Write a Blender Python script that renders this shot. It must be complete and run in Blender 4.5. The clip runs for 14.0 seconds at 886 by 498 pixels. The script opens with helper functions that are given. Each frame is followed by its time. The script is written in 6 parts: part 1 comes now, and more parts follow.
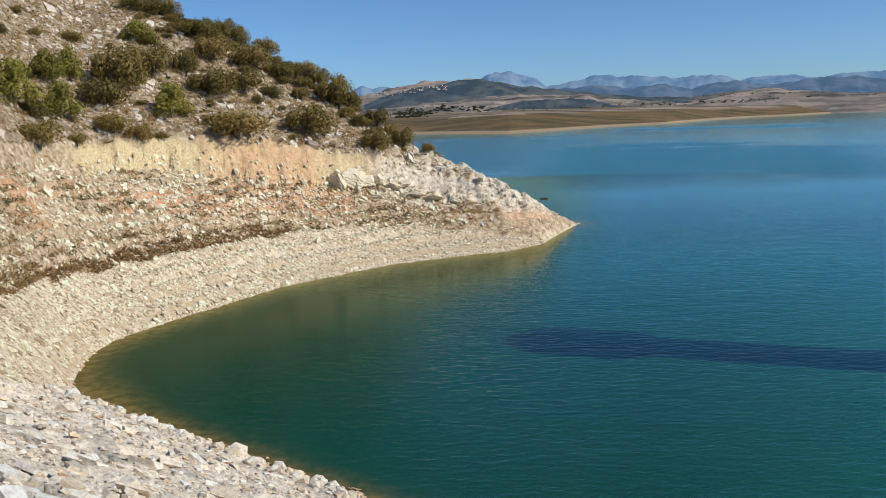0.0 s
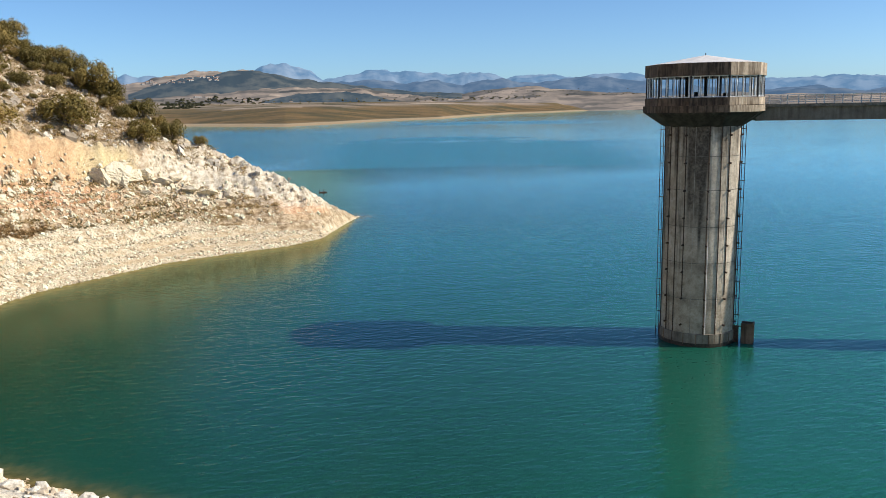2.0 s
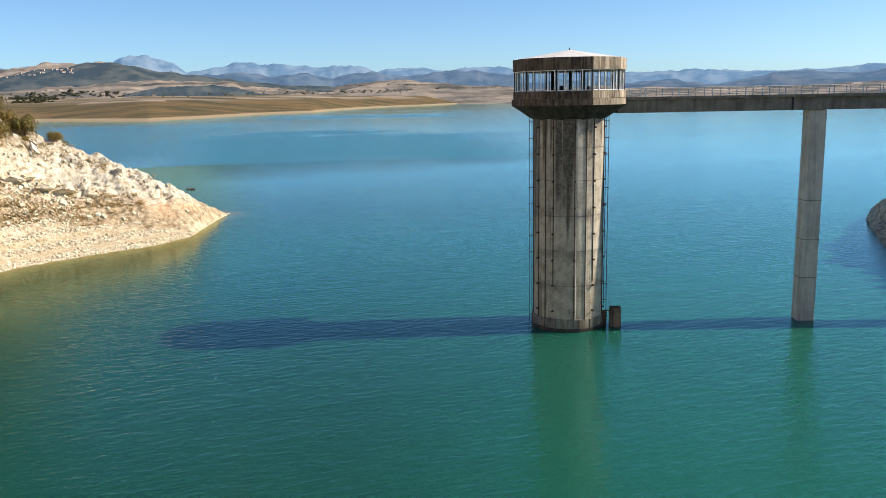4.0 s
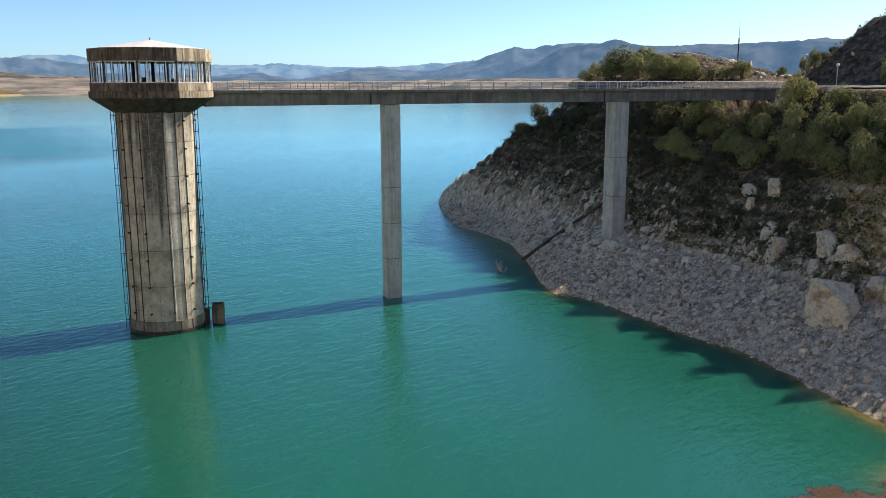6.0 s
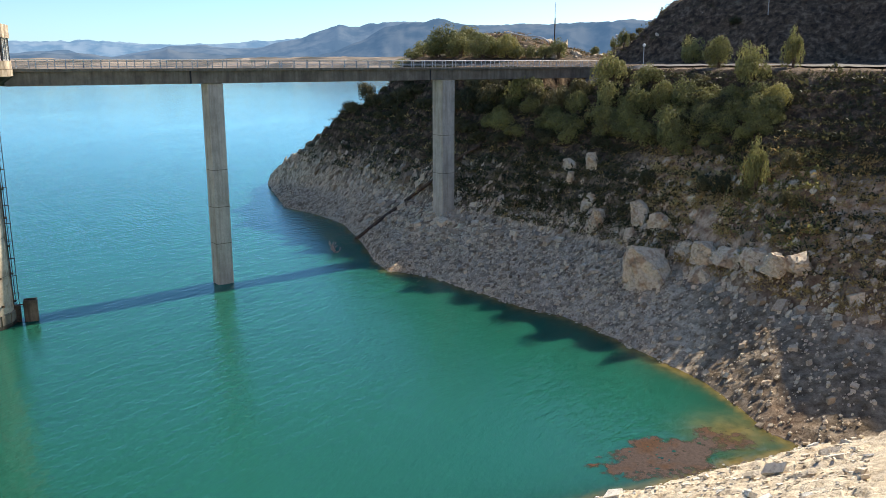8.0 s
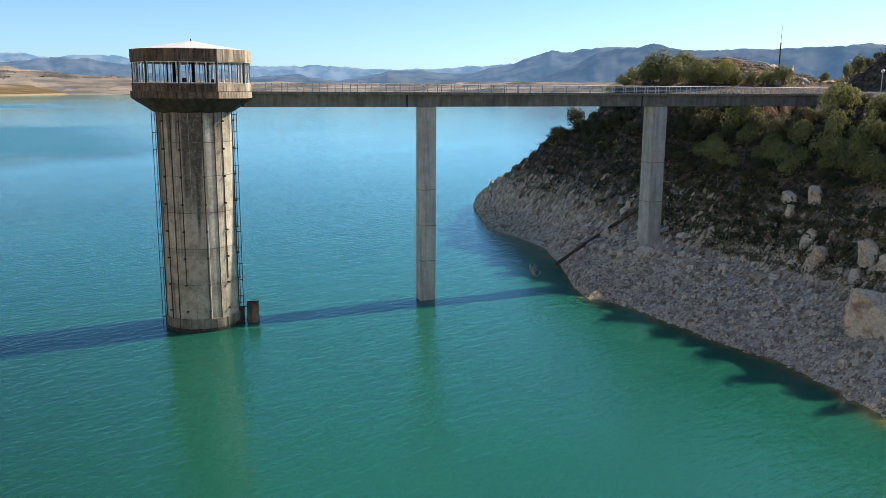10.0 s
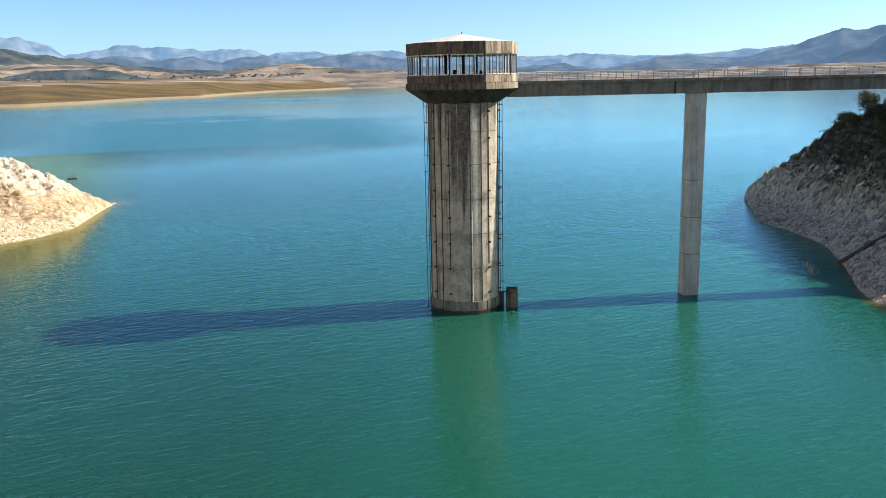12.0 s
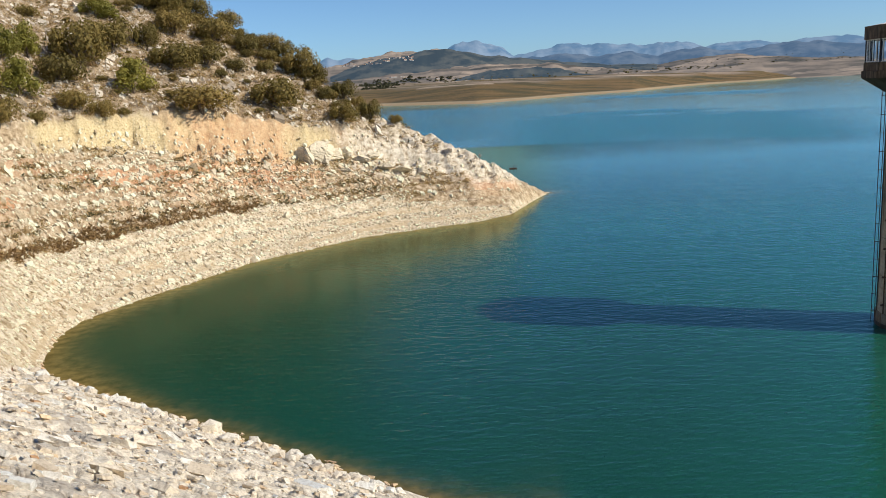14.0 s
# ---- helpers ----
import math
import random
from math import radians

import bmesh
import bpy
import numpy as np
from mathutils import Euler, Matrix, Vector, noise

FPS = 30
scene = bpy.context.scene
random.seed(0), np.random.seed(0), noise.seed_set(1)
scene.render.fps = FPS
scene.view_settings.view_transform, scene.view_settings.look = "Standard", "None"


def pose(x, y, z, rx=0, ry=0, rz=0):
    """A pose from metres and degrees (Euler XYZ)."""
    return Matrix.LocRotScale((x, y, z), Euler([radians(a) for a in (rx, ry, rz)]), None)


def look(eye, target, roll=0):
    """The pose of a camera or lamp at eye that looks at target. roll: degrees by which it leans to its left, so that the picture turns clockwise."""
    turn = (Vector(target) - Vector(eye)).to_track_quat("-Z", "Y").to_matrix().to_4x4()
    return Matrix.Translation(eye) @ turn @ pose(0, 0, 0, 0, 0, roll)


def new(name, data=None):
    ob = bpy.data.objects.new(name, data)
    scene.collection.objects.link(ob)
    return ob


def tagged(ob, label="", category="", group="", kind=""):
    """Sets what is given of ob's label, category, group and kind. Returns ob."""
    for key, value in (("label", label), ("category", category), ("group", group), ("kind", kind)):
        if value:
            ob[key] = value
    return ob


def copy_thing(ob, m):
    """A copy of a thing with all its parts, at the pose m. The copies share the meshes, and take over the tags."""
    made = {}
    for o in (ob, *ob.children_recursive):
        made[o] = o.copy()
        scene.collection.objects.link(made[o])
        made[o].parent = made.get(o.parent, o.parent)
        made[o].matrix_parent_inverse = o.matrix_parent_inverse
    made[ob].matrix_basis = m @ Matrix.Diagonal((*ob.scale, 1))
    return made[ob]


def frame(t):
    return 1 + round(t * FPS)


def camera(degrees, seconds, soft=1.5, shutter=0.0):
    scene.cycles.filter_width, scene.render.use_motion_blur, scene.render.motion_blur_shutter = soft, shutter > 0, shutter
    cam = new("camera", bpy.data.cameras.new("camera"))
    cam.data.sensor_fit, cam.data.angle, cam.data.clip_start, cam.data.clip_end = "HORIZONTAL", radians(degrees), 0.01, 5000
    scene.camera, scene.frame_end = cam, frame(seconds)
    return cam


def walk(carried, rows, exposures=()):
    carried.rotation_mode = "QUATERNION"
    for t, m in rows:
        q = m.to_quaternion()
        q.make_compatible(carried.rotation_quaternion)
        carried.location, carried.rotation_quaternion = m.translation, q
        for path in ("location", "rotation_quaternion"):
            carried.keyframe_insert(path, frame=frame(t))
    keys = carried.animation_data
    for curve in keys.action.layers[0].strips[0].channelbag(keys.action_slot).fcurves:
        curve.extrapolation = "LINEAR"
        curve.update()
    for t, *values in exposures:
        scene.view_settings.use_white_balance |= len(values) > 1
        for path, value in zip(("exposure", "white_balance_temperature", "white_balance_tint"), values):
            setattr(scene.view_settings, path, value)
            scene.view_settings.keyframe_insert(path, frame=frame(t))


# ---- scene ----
# ---- camera ----
EYE = Vector((0.0, 0.0, 29.0))
cam = camera(55.97, 14.0, 0.4)
ROWS = [  # seconds, heading, pitch, roll
    (0.0, 0.00, -9.01, 1.93), (0.5, -5.75, -9.36, 1.32), (1.0, -9.01, -9.53, 1.13),
    (1.5, -11.78, -9.69, 1.12), (2.0, -15.19, -9.83, 1.01), (2.2, -16.61, -9.93, 0.88),
    (4.3, -27.30, -10.59, 0.76), (4.5, -30.77, -10.67, 0.24), (5.0, -40.69, -10.83, 0.35),
    (5.5, -46.90, -11.04, 0.38), (6.0, -51.35, -11.13, 0.09), (6.5, -55.16, -11.27, -0.16),
    (7.0, -58.15, -11.28, -0.30), (7.2, -59.43, -11.35, -0.25), (8.4, -63.50, -12.90, 0.05),
    (9.3, -57.60, -14.38, 0.22), (9.5, -54.40, -12.39, -0.06), (10.0, -48.99, -10.95, -0.42),
    (10.5, -44.06, -11.12, -0.21), (11.0, -40.19, -11.06, 0.08), (11.5, -36.00, -11.17, 0.45),
    (12.0, -30.97, -11.60, 1.12), (12.5, -20.27, -12.16, 1.89), (13.0, -12.21, -11.82, 2.99),
    (13.5, -5.11, -11.29, 3.66), (14.0, -1.97, -11.04, 2.86),
]


def aim(heading, pitch):
    a, p = radians(heading), radians(pitch)
    return Vector((-math.sin(a) * math.cos(p), math.cos(a) * math.cos(p), math.sin(p)))


EXPOSURES = [  # seconds, stops, kelvin, tint
    (0.0, -0.35, 6000, 10), (0.5, -0.26, 6000, 10), (1.5, -0.04, 6220, 10), (2.2, 0.1, 6350, 10), (4.5, 0.33, 6700, 10), (5.0, 0.40, 6750, 10),
    (7.0, 0.52, 6900, 10), (9.3, 0.74, 6850, 10), (9.5, 0.72, 6850, 10), (10.0, 0.46, 6750, 10), (10.5, 0.45, 6700, 10), (11.0, 0.44, 6700, 10),
    (12.0, 0.5, 6750, 10), (12.5, 0.46, 6800, 10), (13.0, 0.22, 6700, 10), (13.5, 0.0, 6500, 10), (14.0, -0.14, 6400, 10),
]
walk(cam, [(t, look(EYE, EYE + aim(h, p), -r)) for t, h, p, r in ROWS], EXPOSURES)

# ---- world, sun ----
SUN_DIR = Vector((0.7464, -0.2877, 0.590)).normalized()
world = bpy.data.worlds.new("sky")
scene.world = world
world.use_nodes = True
wn = world.node_tree
sky = wn.nodes.new("ShaderNodeTexSky")
sky.sky_type = "NISHITA"
sky.sun_disc = False
sky.sun_elevation = math.asin(SUN_DIR.z)
sky.sun_rotation = math.atan2(SUN_DIR.x, SUN_DIR.y)
sky.altitude = 1500
sky.air_density, sky.dust_density, sky.ozone_density = 0.8, 1.8, 1.6
tint = wn.nodes.new("ShaderNodeMix")
tint.data_type, tint.blend_type = "RGBA", "MULTIPLY"
tint.inputs[0].default_value = 1.0
tint.inputs[7].default_value = (0.75, 0.98, 1.16, 1.0)
wn.links.new(sky.outputs[0], tint.inputs[6])
wn.links.new(tint.outputs[2], wn.nodes["Background"].inputs[0])
wn.nodes["Background"].inputs[1].default_value = 0.118
sun = new("sun", bpy.data.lights.new("sun", "SUN"))
sun.data.energy, sun.data.angle, sun.data.color = 5.3, radians(0.53), (1.0, 0.91, 0.77)
sun.matrix_world = look(SUN_DIR * 200, (0, 0, 0))


# ---- noise on arrays ----
def hash01(i, j, seed):
    v = (i * 374761393 + j * 668265263 + seed * 974634777) & 0xFFFFFFFF
    v = ((v ^ (v >> 13)) * 1274126177) & 0xFFFFFFFF
    return ((v ^ (v >> 16)) & 0xFFFF) / 65535.0


def vnoise(x, y, seed=0):
    xi, yi = np.floor(x).astype(np.int64), np.floor(y).astype(np.int64)
    fx, fy = x - xi, y - yi
    ux, uy = fx * fx * (3 - 2 * fx), fy * fy * (3 - 2 * fy)
    a = hash01(xi, yi, seed) * (1 - ux) + hash01(xi + 1, yi, seed) * ux
    b = hash01(xi, yi + 1, seed) * (1 - ux) + hash01(xi + 1, yi + 1, seed) * ux
    return (a * (1 - uy) + b * uy) * 2 - 1


def fbm(x, y, size, octaves=4, seed=0, rough=0.5):
    total, amp, norm = 0.0, 1.0, 0.0
    for k in range(octaves):
        total = total + amp * vnoise(x / size * 2 ** k + 17.3 * k, y / size * 2 ** k - 9.1 * k, seed + k)
        norm += amp
        amp *= rough
    return total / norm


def blocks(x, y, size, seed):
    """Broken rock: cells of uneven height and tilt with open cracks between them, about -1 to 1."""
    u, v = x / size, y / size
    iu, iv = np.floor(u).astype(np.int64), np.floor(v).astype(np.int64)
    f1, f2 = np.full(u.shape, 9.0), np.full(u.shape, 9.0)
    top = np.zeros(u.shape)
    for di in (-1, 0, 1):
        for dj in (-1, 0, 1):
            ci, cj = iu + di, iv + dj
            ox, oy = u - ci - hash01(ci, cj, seed), v - cj - hash01(ci, cj, seed + 1)
            d = np.hypot(ox, oy)
            near = d < f1
            f2 = np.where(near, f1, np.minimum(f2, d))
            f1 = np.where(near, d, f1)
            lean = (hash01(ci, cj, seed + 2) - 0.5) * ox + (hash01(ci, cj, seed + 3) - 0.5) * oy
            top = np.where(near, 1.3 * hash01(ci, cj, seed + 4) - 0.65 + 1.4 * lean, top)
    return top - 0.9 * (1 - smooth(f2 - f1, 0.0, 0.16))


def smooth(v, a, b):
    u = np.clip((v - a) / (b - a), 0, 1)
    return u * u * (3 - 2 * u)


# ---- materials ----
def material(name, rough=0.9, metal=0.0):
    m = bpy.data.materials.new(name)
    m.use_nodes = True
    b = m.node_tree.nodes["Principled BSDF"]
    b.inputs["Roughness"].default_value = rough
    b.inputs["Metallic"].default_value = metal
    b.inputs["Specular IOR Level"].default_value = 0.3
    return m, m.node_tree.nodes, m.node_tree.links, b


def noise_node(n, l, scale, detail=6.0, coord=None, rough=0.55):
    k = n.new("ShaderNodeTexNoise")
    k.inputs["Scale"].default_value = scale
    k.inputs["Detail"].default_value = detail
    k.inputs["Roughness"].default_value = rough
    if coord is not None:
        l.new(coord, k.inputs["Vector"])
    return k.outputs["Fac"]


def ramp(n, l, fac, stops):
    r = n.new("ShaderNodeValToRGB")
    e = r.color_ramp.elements
    while len(e) < len(stops):
        e.new(0.5)
    for k, (p, c) in enumerate(stops):
        e[k].position = p
        e[k].color = (*c, 1)
    l.new(fac, r.inputs[0])
    return r.outputs[0]


def mixc(n, l, fac, a, b, mode="MIX"):
    m = n.new("ShaderNodeMix")
    m.data_type, m.blend_type = "RGBA", mode
    for sock, v in ((m.inputs[0], fac), (m.inputs[6], a), (m.inputs[7], b)):
        if isinstance(v, (int, float)):
            sock.default_value = v
        elif isinstance(v, tuple):
            sock.default_value = (*v, 1)
        else:
            l.new(v, sock)
    return m.outputs[2]


def math_node(n, l, op, a, b=0.0):
    m = n.new("ShaderNodeMath")
    m.operation = op
    for sock, v in ((m.inputs[0], a), (m.inputs[1], b)):
        if isinstance(v, (int, float)):
            sock.default_value = v
        else:
            l.new(v, sock)
    return m.outputs[0]


def place(n):
    return n.new("ShaderNodeNewGeometry").outputs["Position"]


def bump(n, l, height, strength, dist, bsdf):
    b = n.new("ShaderNodeBump")
    b.inputs["Strength"].default_value = strength
    b.inputs["Distance"].default_value = dist
    l.new(height, b.inputs["Height"])
    l.new(b.outputs[0], bsdf.inputs["Normal"])


def attr(n, name):
    a = n.new("ShaderNodeAttribute")
    a.attribute_name = name
    return a.outputs["Fac"]


def simple(name, c1, c2, scale=3.0, rough=0.85, bump_d=0.01, spread=(0.35, 0.65), metal=0.0):
    m, n, l, b = material(name, rough, metal)
    p = place(n)
    f = noise_node(n, l, scale, coord=p)
    l.new(ramp(n, l, f, [(spread[0], c1), (spread[1], c2)]), b.inputs["Base Color"])
    if bump_d:
        bump(n, l, noise_node(n, l, scale * 6, coord=p), 0.6, bump_d, b)
    return m


def ground_material():
    m, n, l, b = material("rocky_ground", 0.95)
    p = place(n)
    big, mid, fine = noise_node(n, l, 0.12, coord=p), noise_node(n, l, 0.9, 8, p, 0.65), noise_node(n, l, 5.0, 6, p, 0.7)
    gravel = ramp(n, l, mid, [(0.38, (0.43, 0.315, 0.185)), (0.5, (0.645, 0.54, 0.385)), (0.62, (0.78, 0.685, 0.525))])
    rubble = ramp(n, l, mid, [(0.36, (0.22, 0.15, 0.08)), (0.5, (0.46, 0.345, 0.215)), (0.64, (0.68, 0.565, 0.405))])
    upper = ramp(n, l, mid, [(0.34, (0.17, 0.12, 0.07)), (0.5, (0.35, 0.265, 0.17)), (0.64, (0.55, 0.455, 0.325))])
    crumb = noise_node(n, l, 2.4, 8, p, 0.7)
    scarp = ramp(n, l, crumb, [(0.32, (0.34, 0.24, 0.115)), (0.45, (0.62, 0.49, 0.27)), (0.62, (0.74, 0.63, 0.39))])
    orange = ramp(n, l, mid, [(0.32, (0.46, 0.19, 0.10)), (0.5, (0.62, 0.36, 0.20)), (0.68, (0.72, 0.52, 0.33))])
    white = ramp(n, l, mid, [(0.36, (0.36, 0.275, 0.18)), (0.48, (0.66, 0.57, 0.43)), (0.62, (0.84, 0.77, 0.64))])
    grey = ramp(n, l, mid, [(0.36, (0.22, 0.168, 0.115)), (0.5, (0.52, 0.425, 0.31)), (0.62, (0.74, 0.63, 0.48))])
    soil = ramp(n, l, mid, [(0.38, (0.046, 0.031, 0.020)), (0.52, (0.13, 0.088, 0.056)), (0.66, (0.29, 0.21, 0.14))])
    bed = n.new("ShaderNodeMapping")
    bed.vector_type = "TEXTURE"
    bed.inputs["Rotation"].default_value = (0, 0, radians(-38.9))
    bed.inputs["Scale"].default_value = (2.6, 1.0, 1.0)
    l.new(p, bed.inputs["Vector"])
    slab = ramp(n, l, noise_node(n, l, 1.6, 9, bed.outputs[0], 0.72), [(0.35, (0.38, 0.30, 0.22)), (0.45, (0.78, 0.68, 0.53)), (0.58, (0.95, 0.87, 0.72))])
    slab = mixc(n, l, ramp(n, l, noise_node(n, l, 0.16, 5, bed.outputs[0], 0.6), [(0.54, (0, 0, 0)), (0.62, (0.6, 0.6, 0.6))]), slab, (0.38, 0.34, 0.295))
    slab = mixc(n, l, ramp(n, l, noise_node(n, l, 0.22, 6, bed.outputs[0], 0.65), [(0.30, (0.85, 0.85, 0.85)), (0.36, (0, 0, 0))]), slab, (0.36, 0.17, 0.085))
    sand = ramp(n, l, mid, [(0.35, (0.50, 0.38, 0.23)), (0.65, (0.66, 0.53, 0.35))])
    vo = n.new("ShaderNodeTexVoronoi")
    vo.inputs["Scale"].default_value = 0.0065
    l.new(p, vo.inputs["Vector"])
    sp = n.new("ShaderNodeSeparateColor")
    l.new(vo.outputs["Color"], sp.inputs[0])
    cells = ramp(n, l, sp.outputs[0], [(0.0, (0.04, 0.042, 0.018)), (0.3, (0.17, 0.12, 0.05)), (0.55, (0.40, 0.31, 0.235)), (0.75, (0.09, 0.08, 0.034)), (1.0, (0.58, 0.47, 0.37))])
    flat = n.new("ShaderNodeMapping")
    flat.inputs["Scale"].default_value = (0.35, 1.0, 1.0)
    l.new(p, flat.inputs["Vector"])
    plain = ramp(n, l, noise_node(n, l, 0.02, 8, flat.outputs[0], 0.65), [(0.40, (0.075, 0.064, 0.024)), (0.5, (0.14, 0.094, 0.034)), (0.60, (0.20, 0.125, 0.048))])
    plain = mixc(n, l, math_node(n, l, "MULTIPLY", attr(n, "field"), 0.8), plain, cells)
    mud = ramp(n, l, mid, [(0.3, (0.32, 0.22, 0.12)), (0.7, (0.45, 0.34, 0.2))])
    c = gravel
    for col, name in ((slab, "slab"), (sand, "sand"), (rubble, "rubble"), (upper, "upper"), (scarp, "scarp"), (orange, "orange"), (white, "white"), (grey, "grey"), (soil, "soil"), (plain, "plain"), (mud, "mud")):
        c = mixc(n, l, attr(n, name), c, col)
    speck = ramp(n, l, fine, [(0.36, (0.6, 0.58, 0.55)), (0.5, (1.0, 1.0, 1.0)), (0.7, (1.13, 1.12, 1.1))])
    c = mixc(n, l, 0.7, c, speck, "MULTIPLY")
    tint = ramp(n, l, big, [(0.3, (0.88, 0.86, 0.84)), (0.7, (1.05, 1.03, 1.0))])
    c = mixc(n, l, 0.8, c, tint, "MULTIPLY")
    l.new(c, b.inputs["Base Color"])
    bump(n, l, math_node(n, l, "ADD", mid, math_node(n, l, "MULTIPLY", fine, 0.35)), 0.9, 0.35, b)
    return m


def stone_material(name, dark, light, rust=0.0, grey=0.0):
    m, n, l, b = material(name, 0.92)
    p = place(n)
    g = n.new("ShaderNodeNewGeometry")
    c = ramp(n, l, g.outputs["Random Per Island"], [(0.0, dark), (0.55, light), (1.0, tuple(min(0.82, v * 1.18) for v in light))])
    f = ramp(n, l, noise_node(n, l, 3.2, 8, p, 0.72), [(0.32, (0.55, 0.49, 0.42)), (0.54, (1.0, 1.0, 1.0))])
    if rust:
        c = mixc(n, l, ramp(n, l, noise_node(n, l, 0.55, 5, p, 0.6), [(0.5, (0, 0, 0)), (0.62, (rust, rust, rust))]), c, (0.34, 0.16, 0.07))
    if grey:
        c = mixc(n, l, ramp(n, l, noise_node(n, l, 0.16, 5, p, 0.6), [(0.5, (0, 0, 0)), (0.6, (grey, grey, grey))]), c, (0.33, 0.30, 0.27))
    l.new(mixc(n, l, 0.85, c, f, "MULTIPLY"), b.inputs["Base Color"])
    bump(n, l, noise_node(n, l, 4.0, 8, p, 0.72), 0.9, 0.16, b)
    return m


def leaf_material(name, stops):
    m, n, l, b = material(name, 0.65)
    o = n.new("ShaderNodeObjectInfo")
    g = n.new("ShaderNodeNewGeometry")
    f = math_node(n, l, "ADD", math_node(n, l, "MULTIPLY", o.outputs["Random"], 0.6), math_node(n, l, "MULTIPLY", g.outputs["Random Per Island"], 0.4))
    c = ramp(n, l, f, stops)
    l.new(c, b.inputs["Base Color"])
    t = n.new("ShaderNodeBsdfTranslucent")
    l.new(c, t.inputs["Color"])
    mx = n.new("ShaderNodeMixShader")
    mx.inputs[0].default_value = 0.34
    l.new(b.outputs[0], mx.inputs[1])
    l.new(t.outputs[0], mx.inputs[2])
    l.new(mx.outputs[0], n["Material Output"].inputs[0])
    return m


def water_material():
    m, n, l, b = material("lake_water", 1.0)
    b.inputs["Specular IOR Level"].default_value = 0.0
    # light spreads about a metre through the cloudy water
    b.subsurface_method = "BURLEY"
    b.inputs["Subsurface Weight"].default_value = 1.0
    b.inputs["Subsurface Radius"].default_value = (1.0, 1.0, 1.0)
    b.inputs["Subsurface Scale"].default_value = 1.1
    p = place(n)
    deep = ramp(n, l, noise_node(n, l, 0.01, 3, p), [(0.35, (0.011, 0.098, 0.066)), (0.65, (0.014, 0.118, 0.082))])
    # bluer, brighter body far out, standing in for mirrored sky
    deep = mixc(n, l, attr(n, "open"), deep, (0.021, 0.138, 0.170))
    # green near-shore water, plus dimmer scattered light painted over the left side
    deep = mixc(n, l, attr(n, "shelf_dim"), deep, (0.007, 0.040, 0.018))
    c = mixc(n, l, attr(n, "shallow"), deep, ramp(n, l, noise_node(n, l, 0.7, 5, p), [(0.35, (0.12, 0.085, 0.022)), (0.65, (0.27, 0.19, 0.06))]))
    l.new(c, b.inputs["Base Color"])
    mp = n.new("ShaderNodeMapping")
    mp.inputs["Rotation"].default_value = (0, 0, radians(24))
    mp.inputs["Scale"].default_value = (0.52, 1.2, 1.0)
    l.new(p, mp.inputs["Vector"])
    w1 = noise_node(n, l, 1.0, 3, mp.outputs[0], 0.6)
    w2 = noise_node(n, l, 0.2, 2, mp.outputs[0])
    mq = n.new("ShaderNodeMapping")
    mq.inputs["Rotation"].default_value = (0, 0, radians(20))
    mq.inputs["Scale"].default_value = (0.4, 1.2, 1.0)
    l.new(p, mq.inputs["Vector"])
    # broad calm and wind-ruffled patches
    wind = math_node(n, l, "ADD", math_node(n, l, "MULTIPLY", noise_node(n, l, 0.006, 5, mq.outputs[0]), 0.55), math_node(n, l, "MULTIPLY", attr(n, "gust"), 0.45))
    bp = n.new("ShaderNodeBump")
    bp.inputs["Distance"].default_value = 0.2
    ruffle = ramp(n, l, wind, [(0.2, (0.20, 0.20, 0.20)), (0.5, (0.42, 0.42, 0.42)), (0.75, (0.95, 0.95, 0.95))])
    l.new(mixc(n, l, attr(n, "calm"), ruffle, (0.13, 0.13, 0.13)), bp.inputs["Strength"])
    l.new(math_node(n, l, "ADD", w1, math_node(n, l, "MULTIPLY", w2, 0.8)), bp.inputs["Height"])
    g = n.new("ShaderNodeBsdfGlossy")
    # reflections are coloured by hand: olive in the lee, blue-green elsewhere
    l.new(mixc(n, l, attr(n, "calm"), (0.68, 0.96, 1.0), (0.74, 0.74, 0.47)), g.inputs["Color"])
    l.new(bp.outputs[0], g.inputs["Normal"])
    l.new(ramp(n, l, wind, [(0.2, (0.03, 0.03, 0.03)), (0.7, (0.16, 0.16, 0.16))]), g.inputs["Roughness"])
    fr = n.new("ShaderNodeFresnel")
    fr.inputs["IOR"].default_value = 1.38
    l.new(bp.outputs[0], fr.inputs["Normal"])
    mx = n.new("ShaderNodeMixShader")
    # ruffled water mirrors less of the low sky
    keep = math_node(n, l, "ADD", 1.0, math_node(n, l, "MULTIPLY", attr(n, "open"), 0.3))
    keep = math_node(n, l, "SUBTRACT", keep, math_node(n, l, "MULTIPLY", attr(n, "ruffled"), 0.6))
    # reflection dimmed by a mask in the left corner
    keep = math_node(n, l, "SUBTRACT", keep, math_node(n, l, "MULTIPLY", attr(n, "corner_dim"), 0.62))
    l.new(math_node(n, l, "MULTIPLY", fr.outputs[0], keep), mx.inputs[0])
    l.new(b.outputs[0], mx.inputs[1])
    l.new(g.outputs[0], mx.inputs[2])
    l.new(mx.outputs[0], n["Material Output"].inputs[0])
    return m


